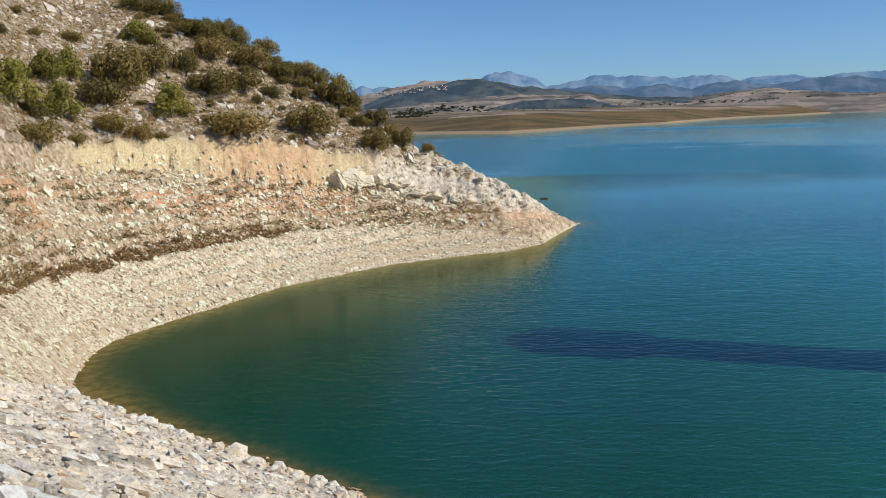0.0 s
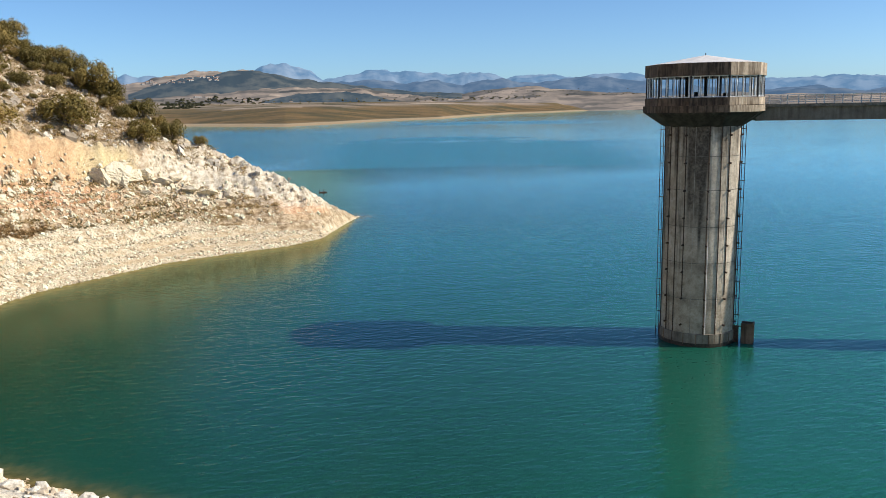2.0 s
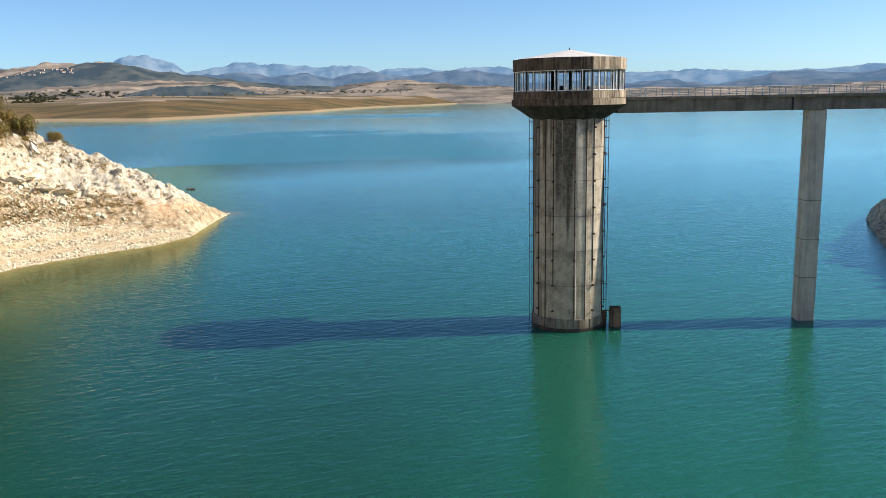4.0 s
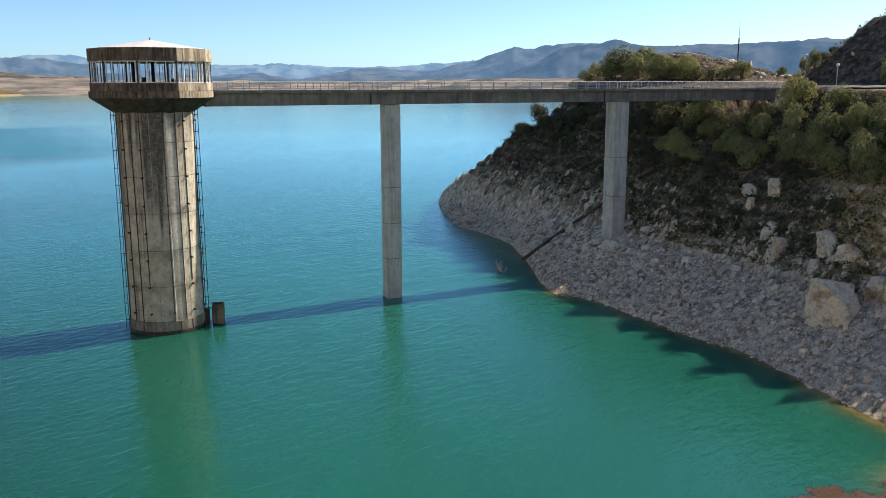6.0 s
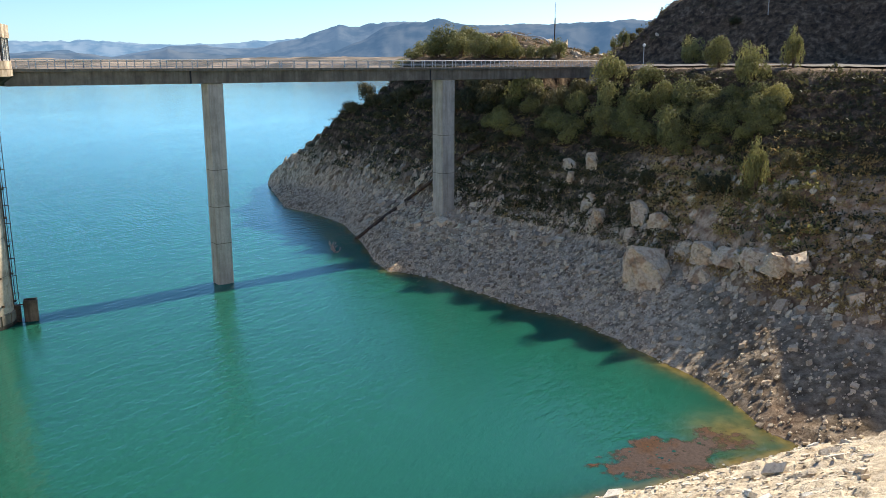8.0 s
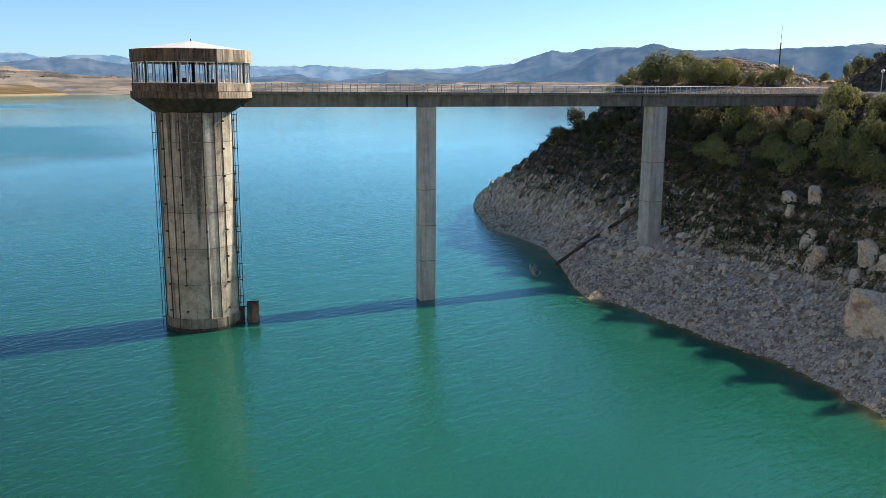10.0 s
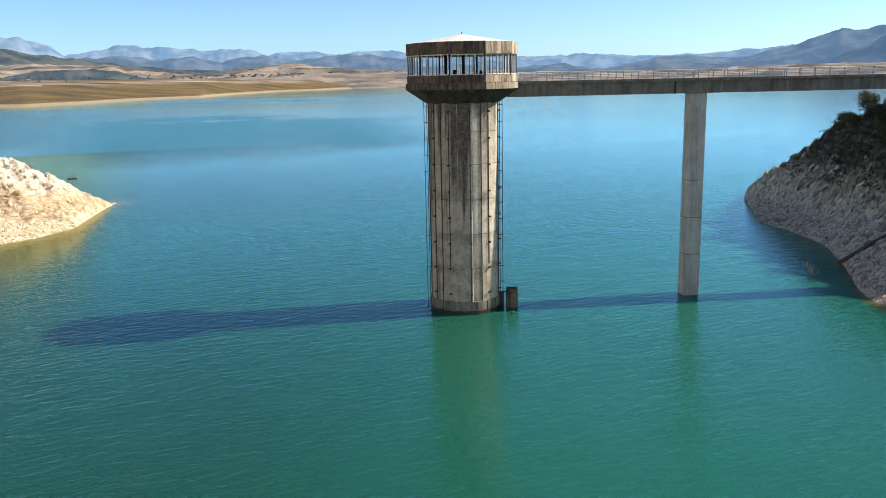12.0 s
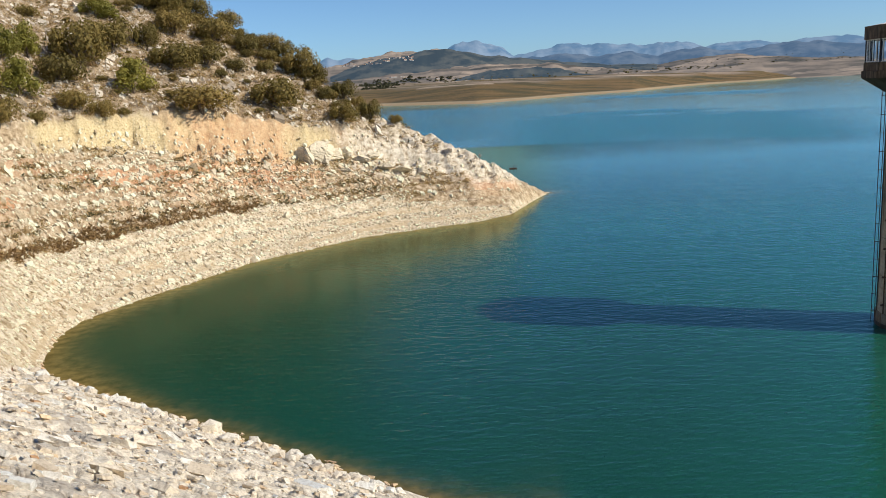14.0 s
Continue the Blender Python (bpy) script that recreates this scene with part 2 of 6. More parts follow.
def concrete_material(name, c1, c2, stain, streak=1.0, base=(0.3, 0.7)):
    m, n, l, b = material(name, 0.9)
    p = place(n)
    c = ramp(n, l, noise_node(n, l, 0.7, 6, p, 0.6), [(base[0], c1), (base[1], c2)])
    mp = n.new("ShaderNodeMapping")
    mp.inputs["Scale"].default_value = (1.0, 1.0, 0.07)
    l.new(p, mp.inputs["Vector"])
    s = ramp(n, l, noise_node(n, l, 1.5, 6, mp.outputs[0], 0.6), [(0.42, (0.0, 0.0, 0.0)), (0.66, (streak, streak, streak))])
    c = mixc(n, l, s, c, stain)
    f = ramp(n, l, noise_node(n, l, 6.0, 6, p, 0.7), [(0.3, (0.78, 0.77, 0.75)), (0.6, (1, 1, 1))])
    c = mixc(n, l, 0.9, c, f, "MULTIPLY")
    l.new(c, b.inputs["Base Color"])
    bump(n, l, noise_node(n, l, 9.0, 5, p), 0.5, 0.02, b)
    return m


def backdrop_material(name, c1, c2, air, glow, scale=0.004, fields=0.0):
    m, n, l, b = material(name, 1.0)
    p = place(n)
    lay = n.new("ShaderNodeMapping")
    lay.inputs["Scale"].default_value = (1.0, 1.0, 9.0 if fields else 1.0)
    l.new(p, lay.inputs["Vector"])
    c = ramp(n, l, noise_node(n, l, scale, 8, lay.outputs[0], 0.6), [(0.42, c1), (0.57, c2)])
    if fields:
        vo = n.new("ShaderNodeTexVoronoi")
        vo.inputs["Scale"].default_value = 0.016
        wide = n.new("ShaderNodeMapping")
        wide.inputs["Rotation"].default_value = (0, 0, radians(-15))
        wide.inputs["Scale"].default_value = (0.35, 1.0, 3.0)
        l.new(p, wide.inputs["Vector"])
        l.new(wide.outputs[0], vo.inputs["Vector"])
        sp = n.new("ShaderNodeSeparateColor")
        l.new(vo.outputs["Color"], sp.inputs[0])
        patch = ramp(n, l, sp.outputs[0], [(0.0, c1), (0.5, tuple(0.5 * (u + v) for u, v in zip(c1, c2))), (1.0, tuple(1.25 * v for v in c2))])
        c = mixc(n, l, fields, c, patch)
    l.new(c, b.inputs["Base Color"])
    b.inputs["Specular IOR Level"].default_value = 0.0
    # haze is painted on: the hills emit the air colour over bluish bases
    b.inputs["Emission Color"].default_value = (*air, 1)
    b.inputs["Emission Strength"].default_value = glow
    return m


M_GROUND = ground_material()
M_PALE = stone_material("pale_limestone", (0.44, 0.34, 0.21), (0.79, 0.695, 0.515))
M_GREY = stone_material("grey_limestone", (0.26, 0.185, 0.12), (0.73, 0.59, 0.43))
M_HILL = stone_material("hill_limestone", (0.30, 0.24, 0.17), (0.66, 0.59, 0.48))
M_LEDGE = stone_material("ledge_limestone", (0.52, 0.40, 0.275), (0.73, 0.615, 0.455), 0.6)
M_RIP = stone_material("riprap_limestone", (0.66, 0.55, 0.41), (0.90, 0.81, 0.655), 0.0, 0.25)
M_WARM = stone_material("warm_limestone", (0.46, 0.27, 0.14), (0.74, 0.56, 0.37))
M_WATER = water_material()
M_CONC = concrete_material("weathered_concrete", (0.44, 0.39, 0.31), (0.62, 0.56, 0.46), (0.10, 0.09, 0.075), 0.8)


def shaft_material():
    m, n, l, b = material("stained_shaft_concrete", 0.9)
    b.inputs["Diffuse Roughness"].default_value = 0.4
    p = place(n)
    c = ramp(n, l, noise_node(n, l, 0.7, 6, p, 0.6), [(0.34, (0.58, 0.50, 0.40)), (0.5, (0.80, 0.71, 0.58)), (0.66, (0.90, 0.82, 0.69))])
    c = mixc(n, l, 0.7, c, ramp(n, l, noise_node(n, l, 2.6, 7, p, 0.7), [(0.36, (0.66, 0.62, 0.57)), (0.55, (1.0, 1.0, 1.0))]), "MULTIPLY")
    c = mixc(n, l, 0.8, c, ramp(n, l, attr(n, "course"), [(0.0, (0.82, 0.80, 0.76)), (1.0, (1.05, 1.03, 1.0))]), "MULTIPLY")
    # shade put into the colour of the side turned from the sun
    c = mixc(n, l, attr(n, "painted_shade"), c, mixc(n, l, 1.0, c, (0.67, 0.65, 0.62), "MULTIPLY"))
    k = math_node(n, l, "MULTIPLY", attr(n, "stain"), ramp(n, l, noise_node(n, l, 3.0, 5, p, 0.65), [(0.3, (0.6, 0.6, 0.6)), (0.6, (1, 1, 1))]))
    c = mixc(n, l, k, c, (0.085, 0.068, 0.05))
    f = ramp(n, l, noise_node(n, l, 7.0, 6, p, 0.7), [(0.3, (0.84, 0.83, 0.81)), (0.6, (1, 1, 1))])
    l.new(mixc(n, l, 0.9, c, f, "MULTIPLY"), b.inputs["Base Color"])
    bump(n, l, noise_node(n, l, 9.0, 5, p), 0.5, 0.02, b)
    return m


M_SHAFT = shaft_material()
M_HEAD = concrete_material("stained_panel", (0.10, 0.066, 0.042), (0.27, 0.195, 0.13), (0.028, 0.02, 0.014), 0.8)
def panel_material(name, c1, c2, stain, streak):
    """Cladding panels that differ a little from one another, with rain streaks."""
    m, n, l, b = material(name, 0.88)
    p = place(n)
    c = ramp(n, l, noise_node(n, l, 1.3, 6, p, 0.65), [(0.32, c1), (0.68, c2)])
    mp = n.new("ShaderNodeMapping")
    mp.inputs["Scale"].default_value = (1.0, 1.0, 0.12)
    l.new(p, mp.inputs["Vector"])
    k = ramp(n, l, noise_node(n, l, 3.2, 6, mp.outputs[0], 0.65), [(0.44, (0.0, 0.0, 0.0)), (0.62, (streak, streak, streak))])
    c = mixc(n, l, k, c, stain)
    o = n.new("ShaderNodeObjectInfo")
    c = mixc(n, l, 1.0, c, ramp(n, l, o.outputs["Random"], [(0.0, (0.72, 0.70, 0.68)), (1.0, (1.2, 1.17, 1.12))]), "MULTIPLY")
    l.new(c, b.inputs["Base Color"])
    bump(n, l, noise_node(n, l, 9.0, 5, p), 0.5, 0.015, b)
    return m


# one cladding in two copies: shade and sunlight are put into the colour
M_PANEL_SHADE = panel_material("shaded_panel", (0.085, 0.058, 0.038), (0.20, 0.145, 0.10), (0.025, 0.018, 0.013), 0.85)
M_PANEL_SUN = panel_material("sunlit_panel", (0.38, 0.305, 0.22), (0.64, 0.55, 0.43), (0.13, 0.095, 0.062), 0.75)
M_CORBEL = concrete_material("dark_corbel", (0.018, 0.014, 0.011), (0.055, 0.044, 0.034), (0.18, 0.15, 0.12), 0.25)
M_BEAM = concrete_material("bridge_concrete", (0.15, 0.13, 0.10), (0.29, 0.26, 0.21), (0.06, 0.05, 0.037), 0.5)
M_PIER = concrete_material("pier_concrete", (0.43, 0.395, 0.34), (0.62, 0.58, 0.505), (0.17, 0.145, 0.11), 0.5)
M_TIDE = simple("wet_waterline", (0.02, 0.018, 0.014), (0.055, 0.045, 0.034), 3.0, 0.5, 0.01)
M_ROOF = simple("pale_roof", (0.62, 0.58, 0.54), (0.74, 0.71, 0.67), 1.5, 0.8, 0.0)
M_IRON = simple("rusty_iron", (0.045, 0.03, 0.022), (0.11, 0.07, 0.045), 4.0, 0.8, 0.003)
M_RAIL = simple("galvanised_rail", (0.45, 0.45, 0.44), (0.62, 0.61, 0.6), 3.0, 0.5, 0.0, metal=0.3)
M_FRAME = simple("white_frame", (0.68, 0.68, 0.66), (0.8, 0.8, 0.78), 2.0, 0.5, 0.0)
M_DARK = simple("dark_opening", (0.012, 0.012, 0.014), (0.03, 0.03, 0.032), 2.0, 0.6, 0.0)
M_BARK = simple("bark", (0.09, 0.065, 0.045), (0.19, 0.14, 0.10), 4.0, 0.95, 0.02)
M_LEAF = leaf_material("olive_leaf", [(0.0, (0.11, 0.088, 0.024)), (0.5, (0.21, 0.16, 0.042)), (1.0, (0.34, 0.235, 0.07))])
M_PINE = leaf_material("pine_leaf", [(0.0, (0.16, 0.148, 0.025)), (0.5, (0.25, 0.228, 0.04)), (1.0, (0.34, 0.295, 0.06))])
M_TREE = leaf_material("grey_green_leaf", [(0.0, (0.10, 0.11, 0.05)), (0.5, (0.24, 0.235, 0.09)), (1.0, (0.44, 0.39, 0.135))])
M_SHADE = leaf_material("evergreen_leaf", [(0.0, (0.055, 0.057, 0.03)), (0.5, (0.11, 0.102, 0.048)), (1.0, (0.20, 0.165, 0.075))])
M_DRY = leaf_material("dry_brush", [(0.0, (0.16, 0.085, 0.04)), (0.5, (0.32, 0.20, 0.085)), (1.0, (0.52, 0.39, 0.18))])
M_STRAW = leaf_material("straw", [(0.0, (0.32, 0.20, 0.08)), (0.5, (0.52, 0.38, 0.16)), (1.0, (0.68, 0.55, 0.27))])
M_GLASS, gn, gl, gb = material("window_glass", 0.03)
gb.inputs["Transmission Weight"].default_value = 1.0
gb.inputs["Base Color"].default_value = (0.86, 0.93, 0.95, 1)
gb.inputs["IOR"].default_value = 1.05

# ---- shape of the land ----
DAM_N = (0.628, 0.778)


def stage(r, z, slope, rise):
    """Where a slope that starts at (r, z) meets the line of sight of that rise."""
    t = np.tan(np.radians(rise))
    r2 = np.maximum((EYE.z - z + slope * r) / (slope - t), r + 0.3)
    return r2, z + slope * (r2 - r)


def pieces(r, knots, after):
    """Height at distance r by straight pieces between knots (arrays of distance and height)."""
    r0, z0 = knots[0]
    z = np.maximum(-0.33 * (r0 - r), -14.0)
    for (ra, za), (rb, zb) in zip(knots, knots[1:]):
        z = np.where(r >= ra, za + (zb - za) * (r - ra) / np.maximum(rb - ra, 0.01), z)
    rl, zl = knots[-1]
    return np.where(r >= rl, zl + after * (r - rl), z)


def left_knots(az):
    a = np.clip(az, -9.3, 60)
    r0 = np.interp(a, [-9.3, -8.4, -6.9, -4.5, -0.6, 3.3, 7.3, 11.1, 15, 18.7, 22.3, 23.5, 24.1, 25.5, 29, 40],
                   [220, 206.7, 186.3, 177.7, 171.6, 166, 156.7, 149.1, 137.5, 129, 120.8, 115.6, 111.5, 99, 45, 20])
    s1 = np.interp(a, [-9.3, 22, 24, 26, 29, 40], [0.25, 0.3, 0.3, 0.2, 0.14, 0.14])
    e1 = np.interp(a, [-9.3, -6.9, -4.5, -0.6, 3, 7, 10.9, 14.7, 18.3, 21.8, 25.2, 28.4, 40],
                   [-7.5, -8.3, -8.2, -7.6, -7.4, -7.3, -7.48, -7.81, -8.28, -8.7, -9.07, -9.56, -10])
    e2 = np.interp(a, [-9.3, -6.9, -4.6, -0.1, 3.1, 6.9, 12.6, 17.9, 22.9, 27.6, 40], [-7.5, -7.2, -6.4, -5.0, -4.6, -4.44, -4.0, -2.79, -2.52, -2.26, -2])
    e3 = np.interp(a, [-9.3, -6.9, -4.6, -0.1, 1.5, 3.8, 6.8, 10.5, 13.4, 19.4, 22.8, 27.4, 40],
                   [-7.5, -6.6, -5.5, -3.6, -2.9, -2.3, -1.97, -1.45, -0.78, -0.27, -0.95, -0.8, -0.5])
    e4 = np.interp(a, [-9.3, -6.9, -4.6, -2.3, -0.1, 1.4, 3.3, 5.1, 8, 11.6, 14.3, 16.7, 20, 26, 40],
                   [-7.5, -6.04, -4.92, -3.62, -2.59, -1.95, -0.9, 0.3, 2.4, 4.5, 5.8, 6.9, 8.8, 11.5, 13])
    s3 = np.interp(a, [-9.3, -1, 4, 40], [0.5, 0.7, 1.7, 1.5])
    k = [(r0, 0 * r0)]
    for s, e in ((s1, e1), (0.45 + 0 * a, e2), (s3, e3), (0.52 + 0 * a, e4)):
        k.append(stage(*k[-1], s, e))
    return k


def right_knots(b):
    b = np.clip(b, 51.2, 120)
    r0 = np.interp(b, [51.2, 52.1, 54.1, 56, 57.2, 58.2, 59.1, 62, 64, 68, 71.9, 75.7, 79.5, 81.3, 83.3, 84.7, 85.7, 90, 120],
                   [199, 173, 164, 153, 137, 122, 116, 112.6, 107.5, 99.2, 94.3, 86.5, 80, 77.3, 73, 70, 67.6, 64, 60])
    base = np.interp(b, [51.2, 53, 56, 60, 64, 68, 72, 76, 80, 85, 90, 120], [203, 184, 160, 135, 119, 107, 98, 90, 81, 71, 65, 60])
    s2 = np.interp(b, [51.2, 54, 57, 60, 64, 77, 80, 84, 88, 92], [1.5, 1.05, 0.74, 0.68, 0.8, 0.8, 0.74, 0.7, 0.6, 0.62])
    e4 = np.interp(b, [51.2, 52.4, 54.3, 56.2, 57.8, 59.7, 61], [-7.45, -6.3, -4.8, -3.2, -2.6, -1.2, -0.4])
    w = np.interp(b, [51.2, 53, 57, 62], [1.0, 5.0, 12.0, 16.0])
    k1 = (r0, 0 * r0)
    k2 = (np.maximum(base, r0) + w, 0.34 * w + 0.0 * r0)
    r3, z3 = stage(*k2, s2, e4)
    z3c = np.minimum(z3, 28.5)
    r3 = k2[0] + (z3c - k2[1]) / s2
    return [k1, k2, (r3, z3c)]


def land_parts(x, y):
    az, r = np.degrees(np.arctan2(-x, y)), np.hypot(x, y)
    d = DAM_N[0] * x + DAM_N[1] * y
    dam = np.minimum(27.4, 0.5 * (43.1 - d))
    dam = np.where(d < -22, np.maximum(27.4 + 0.5 * (d + 22), 2.0), dam)
    dam = np.maximum(dam, -14.0)
    lk = left_knots(az)
    left = pieces(r, lk, -0.45)
    left = np.where(az < -9.3, left - 0.6 * r * np.radians(-9.3 - az), left)
    left = np.where(az > 100, -14.0, left)
    b = -az
    rk = right_knots(b)
    flat = rk[2][0]
    right = pieces(r, rk, 0.0)
    fall = np.interp(b, [51.2, 58, 61], [-0.6, -0.4, 0.0])
    right = right + fall * np.maximum(r - flat - 4, 0)
    hill = np.interp(b, [73.5, 75.5, 77.5, 80, 82, 85, 95], [0, 4, 10, 13.5, 17, 20, 26])
    right = right + np.minimum(hill, 0.95 * np.maximum(r - flat - 30, 0))
    kx, ky = 200 * math.sin(radians(66.5)), 200 * math.cos(radians(66.5))
    q = np.hypot(x - kx, y - ky)
    right = right + 7.0 * np.exp(-(q / 19.0) ** 2)
    right = right + np.where(b > 60, 0.035 * np.clip(r - flat, 0, 40), 0)
    right = right + 1.1 * np.exp(-((x - 118.2) ** 2 + (y - 60.1) ** 2) / 60.0)
    # unseen rise past the view's edge, added to cast shade on the bank
    right = right + 9.5 * smooth(b, 91, 96) * smooth(r, flat - 20, flat)
    right = np.where(b < 51.2, right - 4.0 * r * np.radians(51.2 - b), right)
    # the bank stays under the girder up to the bridge's end
    s, n = 0.9055 * (x - 56.5) - 0.4243 * (y - 89.0), 0.4243 * (x - 56.5) + 0.9055 * (y - 89.0)
    right = np.where((n > -30) & (n < 3) & (s > 50) & (s < 110), np.minimum(right, 24.5 + 4.0 * smooth(s, 97, 103) + 40.0 * smooth(s, 104, 110) + 6.0 * smooth(-n, 6, 26)), right)
    right = np.where((b > 150) | (b < 20), -14.0, right)
    rs = np.interp(az, [-180, -120, -100, -50, -36, -28, -24.3, -22.7, -20.5, -18.3, -15.15, -11.5, -7.76, -4.72, -0.88, 1.43, 40, 110, 180],
                   [500, 600, 1500, 3300, 3300, 3250, 2743, 2520, 2380, 2130, 1716, 1592, 1393, 1291, 1400, 1479, 1500, 600, 500])
    f = r - rs
    far = np.where(f > 0, np.minimum(f * 0.068, 29 + 0.014 * (f - 430)), np.maximum(f * 0.05, -14))
    return az, r, b, dam, left, right, far, lk, rk, f


def land(x, y):
    """Height of the land, and how much of each kind of ground lies there."""
    x, y = np.asarray(x, float), np.asarray(y, float)
    az, r, b, dam, left, right, far, lk, rk, f = land_parts(x, y)
    n1, n2, n3 = fbm(x, y, 22, 4, 1), fbm(x, y, 6.0, 4, 11), fbm(x, y, 1.7, 3, 23, 0.6)
    jit = 2.2 * n2 + 0.8 * n3
    z = np.maximum(np.maximum(dam, left), np.maximum(right, far))
    is_left = (left >= z - 1e-6) & (r < 700)
    is_right = (right >= z - 1e-6) & (r < 700)
    is_dam = (dam >= z - 1e-6)
    is_far = far >= z - 1e-6
    meet = np.maximum(3.0 - np.abs(dam - left), 0) / 3.0
    z = z + np.where(r < 400, 0.75 * meet * meet, 0)
    rj = r + jit
    up = is_left * smooth(rj, lk[3][0] - 1, lk[3][0] + 1.5)
    scarp = is_left * smooth(rj + 4.0 * n1 + 3.0 * n2, lk[2][0] - 4.5, lk[2][0] + 1.5) * (1 - up) * smooth(az, 3, 6) * (1 - smooth(az, 23, 24.5))
    orange = is_left * (1 - up) * smooth(rj, lk[1][0] + 4, lk[1][0] + 10) * smooth(n1 + 0.5 * n2 + 0.55 * np.exp(-((az - 10) / 3.6) ** 2) + 0.7 * np.exp(-((az - 10.9) / 0.75) ** 2) - 0.22, -0.05, 0.4)
    white = is_left * smooth(5.4 - az + 1.5 * n2, 0, 2.5) * smooth(rj, lk[1][0] + 7, lk[1][0] + 13)
    rubble = np.where(is_dam, 0.0, is_left * smooth(rj, lk[1][0] - 1, lk[1][0] + 1) * (1 - up))
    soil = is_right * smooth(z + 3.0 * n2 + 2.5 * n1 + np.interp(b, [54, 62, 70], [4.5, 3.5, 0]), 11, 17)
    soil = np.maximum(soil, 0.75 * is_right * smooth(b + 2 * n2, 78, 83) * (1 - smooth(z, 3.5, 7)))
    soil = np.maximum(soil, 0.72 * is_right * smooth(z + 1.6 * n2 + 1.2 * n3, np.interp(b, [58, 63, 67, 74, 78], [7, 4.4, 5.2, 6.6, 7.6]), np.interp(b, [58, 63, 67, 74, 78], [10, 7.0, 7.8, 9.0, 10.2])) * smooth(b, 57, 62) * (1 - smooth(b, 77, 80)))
    # straw-toned ground; part of its paleness stands in for missing sunlight
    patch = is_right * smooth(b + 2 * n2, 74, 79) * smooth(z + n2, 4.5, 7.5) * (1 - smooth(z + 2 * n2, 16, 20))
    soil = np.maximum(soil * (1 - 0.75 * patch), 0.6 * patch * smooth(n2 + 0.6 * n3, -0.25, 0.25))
    grey = is_right * (1 - soil) * (1 - 0.5 * patch)
    orange = np.maximum(orange, 0.7 * patch)
    orange = np.maximum(orange, 0.8 * is_right * np.exp(-((x - 69.0) / 3.5) ** 2 - ((y - 4.8) / 3.0) ** 2))
    rubble = np.maximum(rubble, is_right * patch)
    plain = is_far * smooth(f, 30, 60)
    mud = is_far * (1 - plain)
    field = is_far * smooth(f + 160 * fbm(x, y, 300, 3, 19), 330, 480)
    # relief
    amp = np.where(is_far, 0.0, 1.0) * smooth(np.abs(z), 0.0, 2.5) * smooth(r, 6, 26)
    amp = amp * np.where(is_right & (b > 60) & (r > rk[2][0]) & (r < rk[2][0] + 31), 0.15, 1.0)
    rel = 0.9 * n1 + 0.55 * n2 + 0.28 * n3
    rocky = np.abs(fbm(x, y, 4.2, 4, 41))
    rough = np.where((is_right | is_left) & (z < 6), 0.22, 0.45) + (0.5 + 0.9 * (1 - smooth(b, 62, 68))) * is_right * smooth(z, 3, 11) + 0.35 * white + 0.25 * up
    step = (z + 0.9 * n1) / 1.7
    bench = 1.7 * (smooth(step - np.floor(step), 0.3, 0.75) - (step - np.floor(step)))
    strata = np.where(is_left, bench * smooth(z, 0.8, 4.0) * (1 - 0.7 * up) * (1 - 0.85 * smooth(az, 18, 22) * (1 - smooth(z, 7, 10))), 0.0) + np.where(is_right, (0.5 + 0.9 * (1 - smooth(b, 62, 68))) * bench * smooth(z, 3, 8), 0.0)
    gully = np.abs(fbm(np.radians(az) * 170, 0 * az + 0.02 * r, 3.2, 4, 61))
    slant = fbm(x * 0.5 + y * 0.87 + 1.2 * z, x * 0.87 - y * 0.5, 2.6, 4, 67, 0.6)
    strata = strata - 2.3 * gully * is_left * (1 - smooth(az, 22, 24)) * smooth(rj, lk[2][0] - 2, lk[2][0] + 1) * (1 - smooth(rj, lk[3][0] + 1, lk[3][0] + 5))
    # dipping ribs of bare bedrock on the point
    along = -np.radians(az) * 170
    rib = fbm((z + 0.45 * along) / 1.0, (along - 0.45 * z) * 0.16, 2.4, 3, 87, 0.55)
    strata = strata + white * is_left * smooth(z, 1.5, 4.0) * (2.6 * (0.35 - np.abs(rib)) - 0.4)
    strata = strata + 0.6 * white * slant + scarp * (1.5 * n2 + 1.3 * n3 + 1.0 * fbm(x, y, 1.1, 2, 73) + 0.5 * blocks(x, y, 2.6, 251))
    z2 = z + amp * (rel * rough * np.where(is_dam, 0.45, 1.0) + strata - 0.9 * rocky * rough) + np.where(is_far & (f > 0), 3.0 * smooth(f, 100, 900) * fbm(x, y, 260, 4, 7), 0)
    z2 = z2 + 0.10 * n3 * np.where(is_far, 0, 1) * smooth(r, 6, 26)
    shore = smooth(np.abs(z), 0.0, 0.8)
    face = np.where(is_dam & (r < 130), 0.24 * blocks(0.36 * (0.778 * x - 0.628 * y) + 0.3 * n3, DAM_N[0] * x + DAM_N[1] * y, 1.5, 201) + 0.09 * blocks(0.6 * (0.778 * x - 0.628 * y), DAM_N[0] * x + DAM_N[1] * y, 0.65, 211), 0.0) * np.maximum(shore, 0.4) * smooth(r, 20, 32)
    z2 = z2 + face + white * 0.40 * blocks(x, y + 0.6 * n2, 3.0, 221) * shore
    z2 = z2 + np.where(is_left, rubble, 0.0) * (1 - white) * 0.16 * blocks(x, y, 2.2, 231) + np.where(is_right & (z < 12), 0.16, 0.0) * blocks(x, y, 1.8, 241) * shore
    sand = is_left * (np.exp(-((z - 0.95 + 0.3 * n1) / 0.34) ** 2) + 0.7 * np.exp(-((z - 2.5 + 0.5 * n1) / 0.4) ** 2)) * smooth(n2 + 0.3, -0.2, 0.2)
